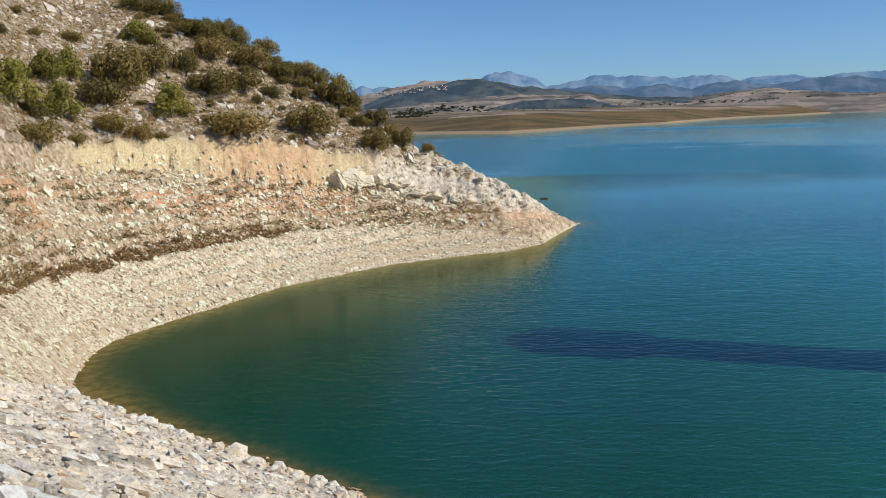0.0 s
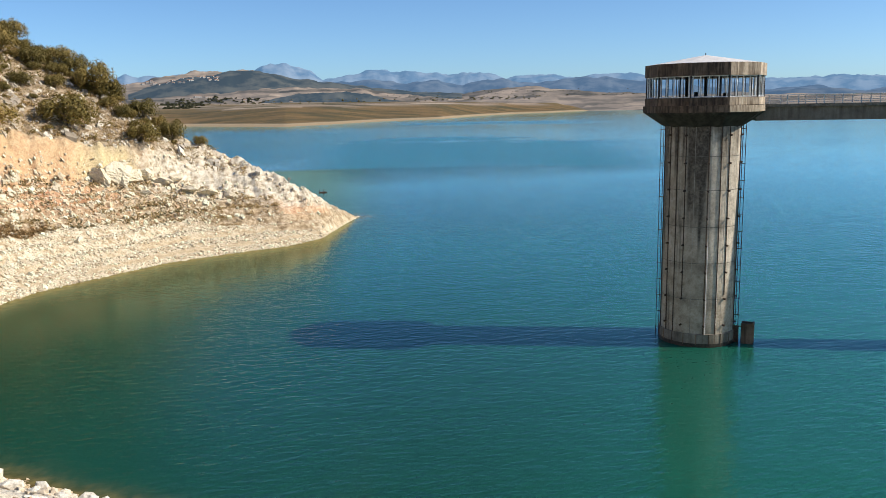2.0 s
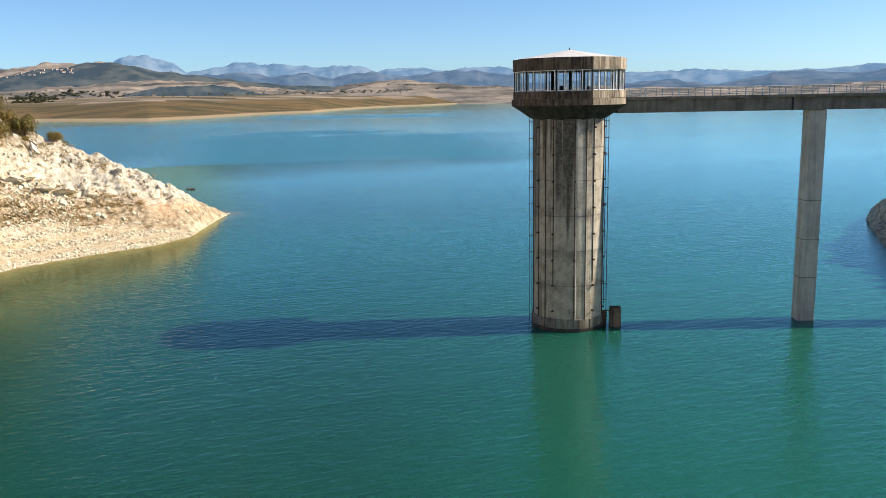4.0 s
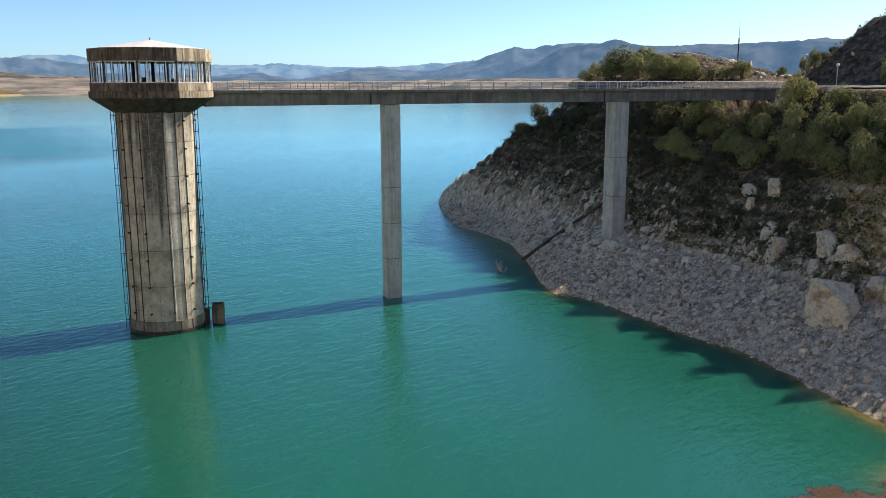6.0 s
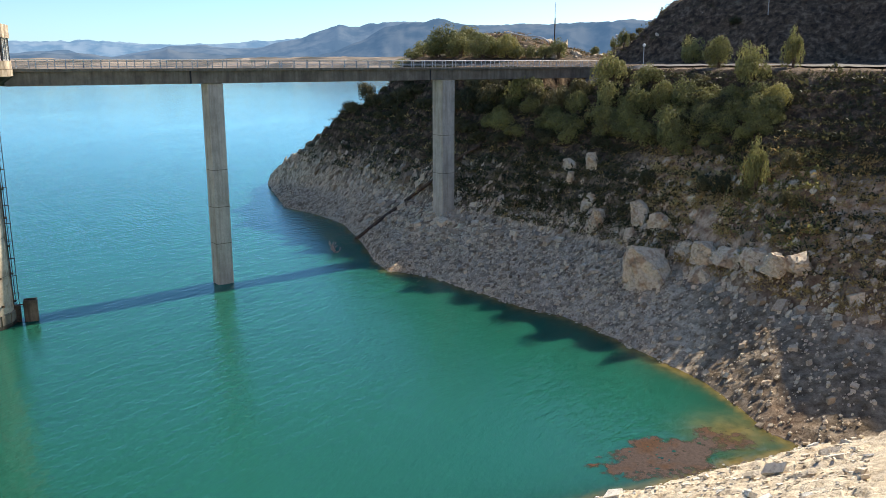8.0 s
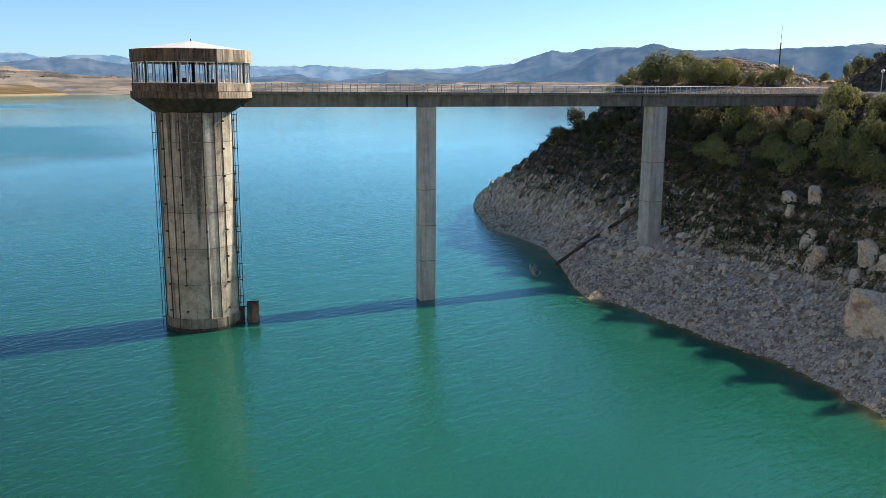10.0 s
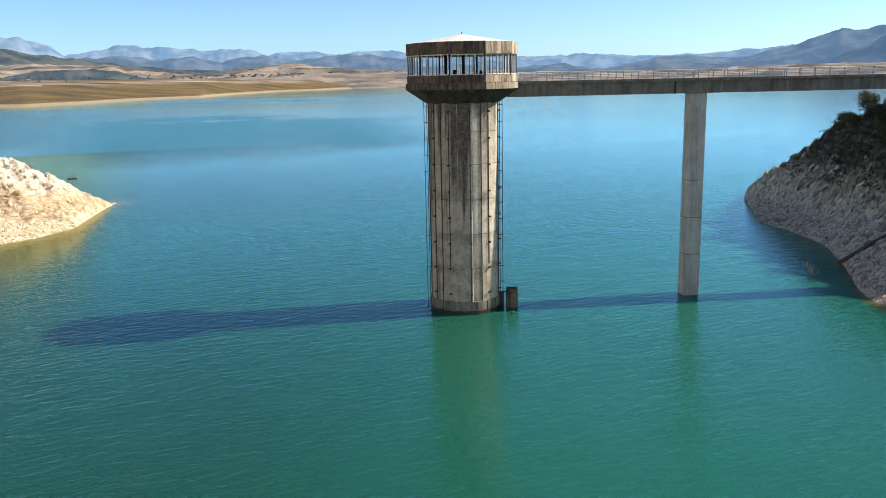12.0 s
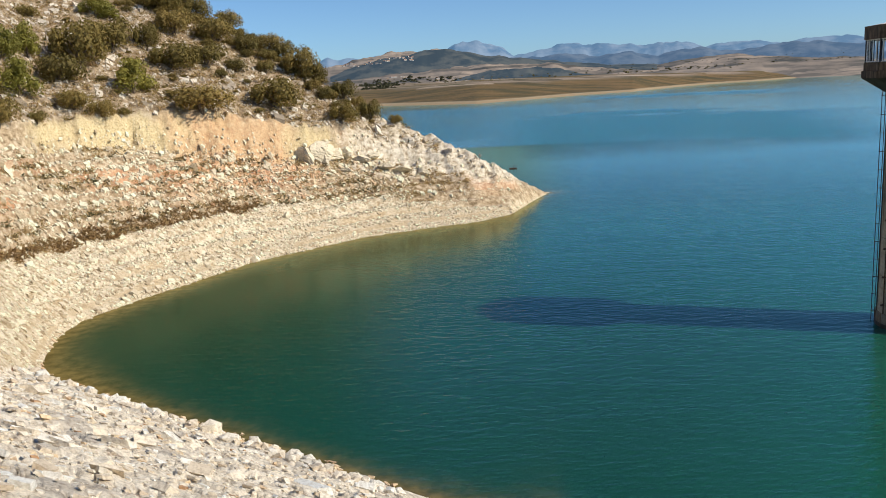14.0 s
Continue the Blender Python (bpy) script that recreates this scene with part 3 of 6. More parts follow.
    # dam's right end greyed in colour to suit the grazing light there
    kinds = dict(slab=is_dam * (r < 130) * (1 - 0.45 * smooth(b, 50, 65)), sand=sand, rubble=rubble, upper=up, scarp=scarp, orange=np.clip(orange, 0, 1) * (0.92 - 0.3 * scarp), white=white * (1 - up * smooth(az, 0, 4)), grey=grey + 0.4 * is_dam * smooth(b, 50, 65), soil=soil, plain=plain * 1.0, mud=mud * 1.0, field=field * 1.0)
    return z2, kinds


def mesh_from(name, verts, faces, mat, smooth_on=True):
    me = bpy.data.meshes.new(name)
    verts = np.asarray(verts, np.float32)
    faces = np.asarray(faces, np.int32)
    k = faces.shape[1]
    me.vertices.add(len(verts))
    me.vertices.foreach_set("co", verts.ravel())
    me.loops.add(faces.size)
    me.loops.foreach_set("vertex_index", faces.ravel())
    me.polygons.add(len(faces))
    me.polygons.foreach_set("loop_start", np.arange(0, faces.size, k, dtype=np.int32))
    me.polygons.foreach_set("use_smooth", np.full(len(faces), smooth_on))
    me.materials.append(mat)
    me.update(calc_edges=True)
    return me


def grid_faces(rows, cols):
    i = np.arange(rows - 1)[:, None] * cols + np.arange(cols - 1)[None, :]
    i = i.ravel()
    return np.stack([i, i + 1, i + cols + 1, i + cols], 1)


AZ = np.concatenate([np.arange(180, 38, -4.0), np.arange(38, 33, -0.6), np.arange(33, -11, -0.16), np.arange(-11, -30, -0.25), np.arange(-30, -49, -0.6),
                     np.arange(-49, -93, -0.19), np.arange(-93, -180, -4.0), [-180.0]])
RR = np.concatenate([[0.01], np.arange(3.0, 24, 3.0), np.arange(24, 40, 0.8), np.arange(40, 112, 0.34), np.arange(112, 235, 0.62), np.arange(235, 300, 1.3), np.geomspace(300, 1200, 72), np.geomspace(1215, 3600, 120), np.geomspace(3650, 4900, 10)])


def build_ground():
    a, r = np.meshgrid(np.radians(AZ), RR)
    x, y = -np.sin(a) * r, np.cos(a) * r
    z, kinds = land(x.ravel(), y.ravel())
    me = mesh_from("ground", np.stack([x.ravel(), y.ravel(), z], 1), grid_faces(*x.shape), M_GROUND)
    for name, v in kinds.items():
        at = me.attributes.new(name, "FLOAT", "POINT")
        at.data.foreach_set("value", np.clip(v, 0, 1).astype(np.float32))
    return tagged(new("ground", me), "pale rocky reservoir banks, hillside, dam face and far plain", "ground", kind="structure")


def build_water():
    a, r = np.meshgrid(np.radians(np.append(AZ[:-1:3], -180.0)), RR[::2])
    x, y = -np.sin(a) * r, np.cos(a) * r
    z, kinds = land(x.ravel(), y.ravel())
    me = mesh_from("water", np.stack([x.ravel(), y.ravel(), 0 * z], 1), grid_faces(*x.shape), M_WATER)
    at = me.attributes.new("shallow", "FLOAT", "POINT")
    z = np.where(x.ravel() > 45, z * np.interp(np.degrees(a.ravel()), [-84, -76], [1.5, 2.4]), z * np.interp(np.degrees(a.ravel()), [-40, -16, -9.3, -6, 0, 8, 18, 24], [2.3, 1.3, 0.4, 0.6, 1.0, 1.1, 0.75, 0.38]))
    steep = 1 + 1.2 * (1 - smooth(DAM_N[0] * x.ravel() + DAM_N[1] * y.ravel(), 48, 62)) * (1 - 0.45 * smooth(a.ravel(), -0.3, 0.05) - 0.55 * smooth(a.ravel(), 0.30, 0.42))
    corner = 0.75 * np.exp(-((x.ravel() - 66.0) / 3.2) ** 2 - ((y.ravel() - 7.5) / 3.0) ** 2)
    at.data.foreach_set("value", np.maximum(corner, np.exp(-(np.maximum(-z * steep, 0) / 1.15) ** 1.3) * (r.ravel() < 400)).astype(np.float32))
    at = me.attributes.new("shelf_dim", "FLOAT", "POINT")
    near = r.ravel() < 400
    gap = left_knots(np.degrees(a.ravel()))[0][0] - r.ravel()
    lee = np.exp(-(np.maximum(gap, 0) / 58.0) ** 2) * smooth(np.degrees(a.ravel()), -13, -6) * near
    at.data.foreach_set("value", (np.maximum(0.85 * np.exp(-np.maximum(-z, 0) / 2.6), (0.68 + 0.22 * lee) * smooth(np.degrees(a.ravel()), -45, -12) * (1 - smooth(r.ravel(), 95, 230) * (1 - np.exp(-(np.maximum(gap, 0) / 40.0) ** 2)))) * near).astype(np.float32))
    at = me.attributes.new("open", "FLOAT", "POINT")
    at.data.foreach_set("value", smooth(r.ravel(), 90, 460).astype(np.float32))
    at = me.attributes.new("ruffled", "FLOAT", "POINT")
    az, q = np.degrees(a.ravel()), r.ravel() * (1 + 0.26 * fbm(a.ravel() * 900, r.ravel() * 1.6, 260, 6, 31, 0.65))
    gust = smooth(q, 290, 430) * (1 - smooth(q, 650, 730)) * smooth(-az, 2, 10) * (1 - smooth(-az + 6 * (q / 500 - 1), 24, 33))
    gust = np.maximum(gust, 0.8 * smooth(q, 1150, 1250) * (1 - smooth(q, 1350, 1600)) * smooth(-az, 10, 14) * (1 - smooth(-az, 22, 27)))
    gust = np.maximum(gust, 0.6 * smooth(q, 400, 520) * (1 - smooth(q, 800, 1300)) * smooth(-az, -3, 1) * (1 - smooth(-az, 8, 16)))
    at.data.foreach_set("value", gust.astype(np.float32))
    at = me.attributes.new("gust", "FLOAT", "POINT")
    gust = np.maximum(gust, 0.55 * (1 - smooth(q, 160, 330)) + 0.2 * (1 - smooth(r.ravel(), 80, 150)))
    at.data.foreach_set("value", gust.astype(np.float32))
    at = me.attributes.new("corner_dim", "FLOAT", "POINT")
    at.data.foreach_set("value", (smooth(az, -2, 10) * (1 - smooth(r.ravel(), 100, 165))).astype(np.float32))
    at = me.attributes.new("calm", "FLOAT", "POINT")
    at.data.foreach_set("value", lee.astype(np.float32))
    return tagged(new("water", me), "calm turquoise reservoir water with fine wind ripples", "water", kind="structure")


build_ground()
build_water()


def polar(az, r, z=0.0):
    return Vector((-math.sin(radians(az)) * r, math.cos(radians(az)) * r, z))


def height(x, y):
    return float(land(np.array([x]), np.array([y]))[0][0])


def on_land(az, rise, near=50.0, far=330.0):
    """The first place where the line of sight of that bearing and rise meets the land."""
    r = np.arange(near, far, 0.4)
    x, y = -math.sin(radians(az)) * r, math.cos(radians(az)) * r
    z = land(x, y)[0]
    hit = np.nonzero(z >= EYE.z + r * math.tan(radians(rise)))[0]
    k = hit[0] if len(hit) else int(np.argmax(z - r * math.tan(radians(rise))))
    return Vector((x[k], y[k], z[k]))


# ---- far hills and mountains ----
def ridge(name, label, r, depth, pts, mat, wobble, seed, step=0.12, relief=0.1):
    az = np.arange(pts[0][0], pts[-1][0] - 1e-6, -step)
    p = np.array(pts)
    el = np.interp(-az, -p[:, 0], p[:, 1])
    k = np.linspace(0, 1, 16)
    A, K = np.meshgrid(az, k)
    crest = r * np.radians(wobble * fbm(az * 3.0 + 50, az * 0 + 3.3, 2.2, 5, seed))
    top = np.maximum(EYE.z + r * np.tan(np.radians(el)), 1.0)
    R = r - depth * (1 - K)
    n = fbm(A * r / 57, R, depth * 0.35, 4, seed + 5)
    Z = top[None, :] * smooth(K, -0.15, 1.0) * (1 + 0.04 * n * (1 - K)) - 12 * (1 - K) + crest[None, :] * smooth(K, 0.55, 1.0) + relief * top[None, :] * fbm(A * r / 57, R * 0.7, depth * 0.16, 4, seed + 8) * smooth(K, 0.05, 0.3)
    a = np.radians(A)
    x, y = -np.sin(a) * R, np.cos(a) * R
    me = mesh_from(name, np.stack([x.ravel(), y.ravel(), Z.ravel()], 1), grid_faces(*x.shape), mat)
    return tagged(new(name, me), label, "hill", kind="structure")


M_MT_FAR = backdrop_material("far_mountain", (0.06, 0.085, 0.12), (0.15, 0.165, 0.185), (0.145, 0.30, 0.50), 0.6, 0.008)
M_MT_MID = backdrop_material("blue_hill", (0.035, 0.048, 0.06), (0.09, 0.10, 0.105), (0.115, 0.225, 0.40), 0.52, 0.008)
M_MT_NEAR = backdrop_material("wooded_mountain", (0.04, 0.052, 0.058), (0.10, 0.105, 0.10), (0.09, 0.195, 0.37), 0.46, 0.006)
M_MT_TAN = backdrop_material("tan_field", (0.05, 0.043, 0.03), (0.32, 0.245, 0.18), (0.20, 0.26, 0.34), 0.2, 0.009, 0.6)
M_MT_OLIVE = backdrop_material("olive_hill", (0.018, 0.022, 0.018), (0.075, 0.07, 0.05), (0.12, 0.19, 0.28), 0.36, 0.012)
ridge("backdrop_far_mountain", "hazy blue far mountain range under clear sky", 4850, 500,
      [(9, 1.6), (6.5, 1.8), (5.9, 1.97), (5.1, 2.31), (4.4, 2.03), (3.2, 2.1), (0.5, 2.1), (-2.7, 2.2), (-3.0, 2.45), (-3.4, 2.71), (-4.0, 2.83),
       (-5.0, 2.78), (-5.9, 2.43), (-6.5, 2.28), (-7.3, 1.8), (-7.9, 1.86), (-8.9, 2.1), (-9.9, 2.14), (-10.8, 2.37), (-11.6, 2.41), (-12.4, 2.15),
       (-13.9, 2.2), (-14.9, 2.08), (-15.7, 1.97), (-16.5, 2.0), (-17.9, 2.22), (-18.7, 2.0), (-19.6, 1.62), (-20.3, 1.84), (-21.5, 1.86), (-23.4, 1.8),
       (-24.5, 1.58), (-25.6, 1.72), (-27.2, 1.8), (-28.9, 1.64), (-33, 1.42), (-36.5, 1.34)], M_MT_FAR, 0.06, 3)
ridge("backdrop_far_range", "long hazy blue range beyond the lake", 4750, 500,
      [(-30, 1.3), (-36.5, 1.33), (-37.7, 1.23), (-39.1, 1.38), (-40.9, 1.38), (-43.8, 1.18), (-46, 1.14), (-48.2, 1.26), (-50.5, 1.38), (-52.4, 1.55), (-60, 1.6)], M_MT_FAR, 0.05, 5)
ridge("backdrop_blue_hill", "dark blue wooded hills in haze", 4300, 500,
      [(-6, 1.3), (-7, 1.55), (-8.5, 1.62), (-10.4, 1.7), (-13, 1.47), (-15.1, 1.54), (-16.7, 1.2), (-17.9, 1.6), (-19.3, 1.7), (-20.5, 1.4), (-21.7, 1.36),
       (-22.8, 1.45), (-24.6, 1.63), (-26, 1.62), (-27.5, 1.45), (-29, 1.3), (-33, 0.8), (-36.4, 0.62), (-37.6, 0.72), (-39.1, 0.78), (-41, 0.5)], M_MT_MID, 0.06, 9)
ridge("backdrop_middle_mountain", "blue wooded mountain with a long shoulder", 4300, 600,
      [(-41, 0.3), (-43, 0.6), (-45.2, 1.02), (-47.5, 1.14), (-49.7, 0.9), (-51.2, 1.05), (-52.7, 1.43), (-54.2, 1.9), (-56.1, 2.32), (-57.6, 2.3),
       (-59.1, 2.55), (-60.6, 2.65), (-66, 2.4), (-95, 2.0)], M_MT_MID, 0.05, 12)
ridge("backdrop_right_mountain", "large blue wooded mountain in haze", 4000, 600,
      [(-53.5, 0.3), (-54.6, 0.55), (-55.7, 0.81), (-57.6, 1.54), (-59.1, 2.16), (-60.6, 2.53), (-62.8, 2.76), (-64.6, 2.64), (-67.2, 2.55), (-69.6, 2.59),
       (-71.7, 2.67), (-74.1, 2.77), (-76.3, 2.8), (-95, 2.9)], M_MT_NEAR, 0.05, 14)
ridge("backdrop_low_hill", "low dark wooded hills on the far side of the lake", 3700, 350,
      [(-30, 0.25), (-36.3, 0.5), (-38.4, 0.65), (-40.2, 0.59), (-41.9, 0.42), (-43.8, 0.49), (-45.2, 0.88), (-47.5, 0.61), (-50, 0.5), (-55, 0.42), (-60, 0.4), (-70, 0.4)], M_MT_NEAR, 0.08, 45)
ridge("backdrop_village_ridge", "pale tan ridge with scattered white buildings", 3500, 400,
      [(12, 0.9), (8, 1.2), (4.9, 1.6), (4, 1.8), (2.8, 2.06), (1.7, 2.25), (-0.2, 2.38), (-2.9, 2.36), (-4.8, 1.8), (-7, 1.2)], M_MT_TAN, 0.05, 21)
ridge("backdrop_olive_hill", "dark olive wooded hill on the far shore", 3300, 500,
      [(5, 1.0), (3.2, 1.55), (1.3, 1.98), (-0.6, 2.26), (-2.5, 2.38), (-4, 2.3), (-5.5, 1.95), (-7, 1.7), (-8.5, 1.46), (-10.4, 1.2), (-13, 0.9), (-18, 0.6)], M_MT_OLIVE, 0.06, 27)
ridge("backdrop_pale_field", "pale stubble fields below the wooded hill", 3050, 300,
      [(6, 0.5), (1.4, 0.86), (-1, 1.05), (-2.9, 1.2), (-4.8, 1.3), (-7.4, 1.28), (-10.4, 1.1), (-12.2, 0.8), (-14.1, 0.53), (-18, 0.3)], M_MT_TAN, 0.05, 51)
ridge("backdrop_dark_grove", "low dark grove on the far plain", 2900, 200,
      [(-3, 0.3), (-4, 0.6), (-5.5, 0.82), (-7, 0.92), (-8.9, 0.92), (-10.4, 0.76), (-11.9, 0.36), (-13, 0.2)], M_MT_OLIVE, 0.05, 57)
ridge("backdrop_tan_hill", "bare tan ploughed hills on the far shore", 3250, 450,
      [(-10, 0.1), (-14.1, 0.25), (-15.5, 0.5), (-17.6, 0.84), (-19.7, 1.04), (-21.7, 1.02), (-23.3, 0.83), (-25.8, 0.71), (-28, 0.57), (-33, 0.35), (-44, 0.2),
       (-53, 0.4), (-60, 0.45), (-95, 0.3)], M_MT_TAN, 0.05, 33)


# ---- building helpers ----
def part(name, bm, mat, parent=None, label="", shade=False):
    me = bpy.data.meshes.new(name)
    bm.to_mesh(me)
    bm.free()
    me.materials.append(mat)
    if shade:
        me.polygons.foreach_set("use_smooth", np.full(len(me.polygons), True))
    ob = new(name, me)
    if parent is not None:
        ob.parent = parent
    if label:
        tagged(ob, label)
    return ob


def box_bm(x0, x1, y0, y1, z0, z1, bevel=0.0, bm=None):
    bm = bm or bmesh.new()
    r = bmesh.ops.create_cube(bm, size=1.0)
    for v in r["verts"]:
        v.co = Vector((x0 + (v.co.x + 0.5) * (x1 - x0), y0 + (v.co.y + 0.5) * (y1 - y0), z0 + (v.co.z + 0.5) * (z1 - z0)))
    if bevel:
        e = list({e for v in r["verts"] for e in v.link_edges})
        bmesh.ops.bevel(bm, geom=e, offset=bevel, segments=1, affect="EDGES")
    return bm


def rod(bm, a, b, rad, sides=6):
    a, b = Vector(a), Vector(b)
    q = (b - a).to_track_quat("Z", "Y").to_matrix()
    rings = []
    for p in (a, b):
        rings.append([bm.verts.new(p + q @ Vector((math.cos(t * 2 * math.pi / sides) * rad, math.sin(t * 2 * math.pi / sides) * rad, 0))) for t in range(sides)])
    for k in range(sides):
        bm.faces.new((rings[0][k], rings[0][(k + 1) % sides], rings[1][(k + 1) % sides], rings[1][k]))
    bm.faces.new(rings[0][::-1])
    bm.faces.new(rings[1])
    return bm


def lathe(bm, profile, angles, close=False):
    """Rings of (radius, height) round the z axis at the given angles; closed round."""
    rings = [[bm.verts.new((r * math.cos(a), r * math.sin(a), z)) for a in angles] for r, z in profile]
    n = len(angles)
    for u, v in zip(rings, rings[1:]):
        for k in range(n):
            bm.faces.new((u[k], u[(k + 1) % n], v[(k + 1) % n], v[k]))
    if close:
        bm.faces.new(rings[0][::-1])
        bm.faces.new(rings[-1])
    return bm


# ---- intake tower ----
TOWER = Vector((56.5, 89.0, 0.0))
TOWER_FOOT = Vector((56.27, 88.31, 0.0))
VIEW = math.atan2(-TOWER.y, -TOWER.x)


def facet(k, n=10):
    return VIEW + radians(23) + k * 2 * math.pi / n


DECA = [facet(k) for k in range(10)]


def cladding(t, name, radius, z0, z1, per):
    """A ring of flat panels, so many to each of the ten sides; the sides that face the sun take the lit copy of the
    colour.
    """
    wide = 2 * radius * math.sin(math.pi / 10) / per
    shared = {}
    for k in range(10):
        p, q = (Vector((math.cos(DECA[j % 10]), math.sin(DECA[j % 10]), 0)) * radius for j in (k, k + 1))
        out = ((p + q) / 2).normalized()
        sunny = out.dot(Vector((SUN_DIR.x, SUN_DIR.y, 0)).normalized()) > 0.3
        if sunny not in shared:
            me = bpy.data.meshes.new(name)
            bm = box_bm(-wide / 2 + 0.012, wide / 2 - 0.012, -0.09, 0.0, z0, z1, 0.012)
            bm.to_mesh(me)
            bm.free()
            me.materials.append(M_PANEL_SUN if sunny else M_PANEL_SHADE)
            shared[sunny] = me
        for m in range(per):
            ob = new(name, shared[sunny])
            ob.parent = t
            ob.matrix_basis = Matrix.Translation(p.lerp(q, (m + 0.5) / per)) @ Matrix.Rotation(math.atan2(out.y, out.x) - math.pi / 2, 4, "Z")


def build_tower():
    t = tagged(new("intake_tower"), "tall weathered concrete intake tower with glazed ten-sided control room", "tower")
    t.location, t.scale = TOWER_FOOT, (0.967, 0.967, 1.0)
    rnd = [k * 2 * math.pi / 64 for k in range(64)]
    zz = np.concatenate([[-14.0], np.arange(-0.4, 26.6, 0.3)])
    aa = np.linspace(0, 2 * np.pi, 181)
    A, Z = np.meshgrid(aa, zz)
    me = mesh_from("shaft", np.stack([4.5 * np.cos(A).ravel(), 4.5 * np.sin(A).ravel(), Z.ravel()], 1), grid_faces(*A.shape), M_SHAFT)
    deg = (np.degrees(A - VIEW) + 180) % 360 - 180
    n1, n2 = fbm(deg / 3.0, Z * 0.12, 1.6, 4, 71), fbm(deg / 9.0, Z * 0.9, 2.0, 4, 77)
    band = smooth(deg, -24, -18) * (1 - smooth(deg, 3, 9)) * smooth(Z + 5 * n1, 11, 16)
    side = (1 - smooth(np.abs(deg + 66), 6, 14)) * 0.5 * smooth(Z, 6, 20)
    # rain streaks, thinned where the sun grazes so the lit strip stays pale
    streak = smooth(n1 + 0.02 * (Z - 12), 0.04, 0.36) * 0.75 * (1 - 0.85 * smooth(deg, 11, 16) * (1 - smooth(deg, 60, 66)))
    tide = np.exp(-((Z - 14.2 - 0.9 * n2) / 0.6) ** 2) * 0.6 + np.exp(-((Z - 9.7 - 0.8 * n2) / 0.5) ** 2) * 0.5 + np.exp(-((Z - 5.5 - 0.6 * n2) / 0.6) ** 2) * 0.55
    # drips below the corbel, with the head's shadow painted in among them
    drip_shade = smooth(Z + 5.0 * n1 + 2.0 * n2, 20.5, 25.5) * 0.75
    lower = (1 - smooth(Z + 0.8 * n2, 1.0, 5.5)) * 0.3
    stain = np.clip(band * (0.85 + 0.6 * n2) + side + streak + tide * smooth(n2, -0.5, 0.4) + lower + drip_shade, 0, 1)
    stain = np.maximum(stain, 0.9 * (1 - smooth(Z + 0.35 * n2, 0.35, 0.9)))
    # shade painted on the unlit side and low down, under the bridge's shadow
    painted_shade = (0.95 + 0.25 * n2) * (1 - smooth(deg + 3 * n2, 6, 16)) + (0.9 + 0.3 * n2) * (1 - smooth(Z + 1.5 * n2, 4, 12))
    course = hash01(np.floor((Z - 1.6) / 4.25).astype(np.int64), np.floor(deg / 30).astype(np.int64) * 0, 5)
    for name, v in (("stain", stain), ("course", course), ("painted_shade", np.clip(painted_shade, 0, 1))):
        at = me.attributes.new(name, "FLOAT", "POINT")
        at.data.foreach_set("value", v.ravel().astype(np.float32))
    ob = new("shaft", me)
    ob.parent = t
    tagged(ob, "streaked pale concrete shaft with dark water stains")
    part("base_ring", lathe(bmesh.new(), [(4.5, 0.0), (4.62, 0.02), (4.62, 1.55), (4.5, 1.62)], rnd), M_BEAM, t, "worn concrete base course")
    part("wet_band", lathe(bmesh.new(), [(4.5, -0.5), (4.66, -0.48), (4.66, 0.42), (4.5, 0.5)], rnd), M_TIDE, t, "black wet band at the waterline")
    for k in range(11):
        a = VIEW + radians(-96 + k * 19.2)
        c, s = math.cos(a), math.sin(a)
        part("base_rib", rod(bmesh.new(), (c * 4.63, s * 4.63, 0.3), (c * 4.63, s * 4.63, 1.58), 0.07, 4), M_HEAD, t)
    for z in (5.8, 10.1, 14.4, 18.7, 22.6):
        part("joint", lathe(bmesh.new(), [(4.49, z - 0.04), (4.508, z - 0.03), (4.508, z + 0.03), (4.49, z + 0.04)], rnd), M_BEAM, t)
    for deg, foot, clip in ((-76, 1.0, 0), (-54, 1.0, 1), (-38.5, 0.2, 0), (-24, 6.0, 1), (10, 0.4, 1), (28.7, 0.6, 0), (43, 6.3, 1), (75, 0.5, 1), (110, 1.0, 1), (150, 1.0, 1), (-110, 1.0, 1)):
        a = VIEW + radians(deg)
        c, s = math.cos(a), math.sin(a)
        strip = part("vertical_pipe", rod(bmesh.new(), (c * 4.56, s * 4.56, foot), (c * 4.56, s * 4.56, 26.3), 0.065), M_IRON, t)
        for z in np.arange(2.6, 26, 3.2) if clip else ():
            part("bracket", rod(bmesh.new(), (c * 4.46, s * 4.46, z), (c * 4.86, s * 4.86, z), 0.12), M_IRON, strip)
    for deg in range(-84, 100, 24):
        a = VIEW + radians(deg + 2)
        c, s = math.cos(a), math.sin(a)
        part("form_seam", rod(bmesh.new(), (c * 4.49, s * 4.49, 1.7), (c * 4.49, s * 4.49, 26.0), 0.03, 4), M_CONC, t)
    for deg, lo, hi in ((12.5, 1.4, 13.0), (29.5, 2.6, 10.0)):
        a = VIEW + radians(deg)
        c, s = math.cos(a), math.sin(a)
        part("lime_streak", rod(bmesh.new(), (c * 4.5, s * 4.5, lo), (c * 4.5, s * 4.5, hi), 0.05, 5), M_ROOF, t, "pale lime streak below a joint")
    # corbel and control room
    part("corbel", lathe(bmesh.new(), [(4.5, 25.9), (4.9, 26.1), (7.15, 27.55)], DECA), M_CORBEL, t, "dark sloping concrete corbel")
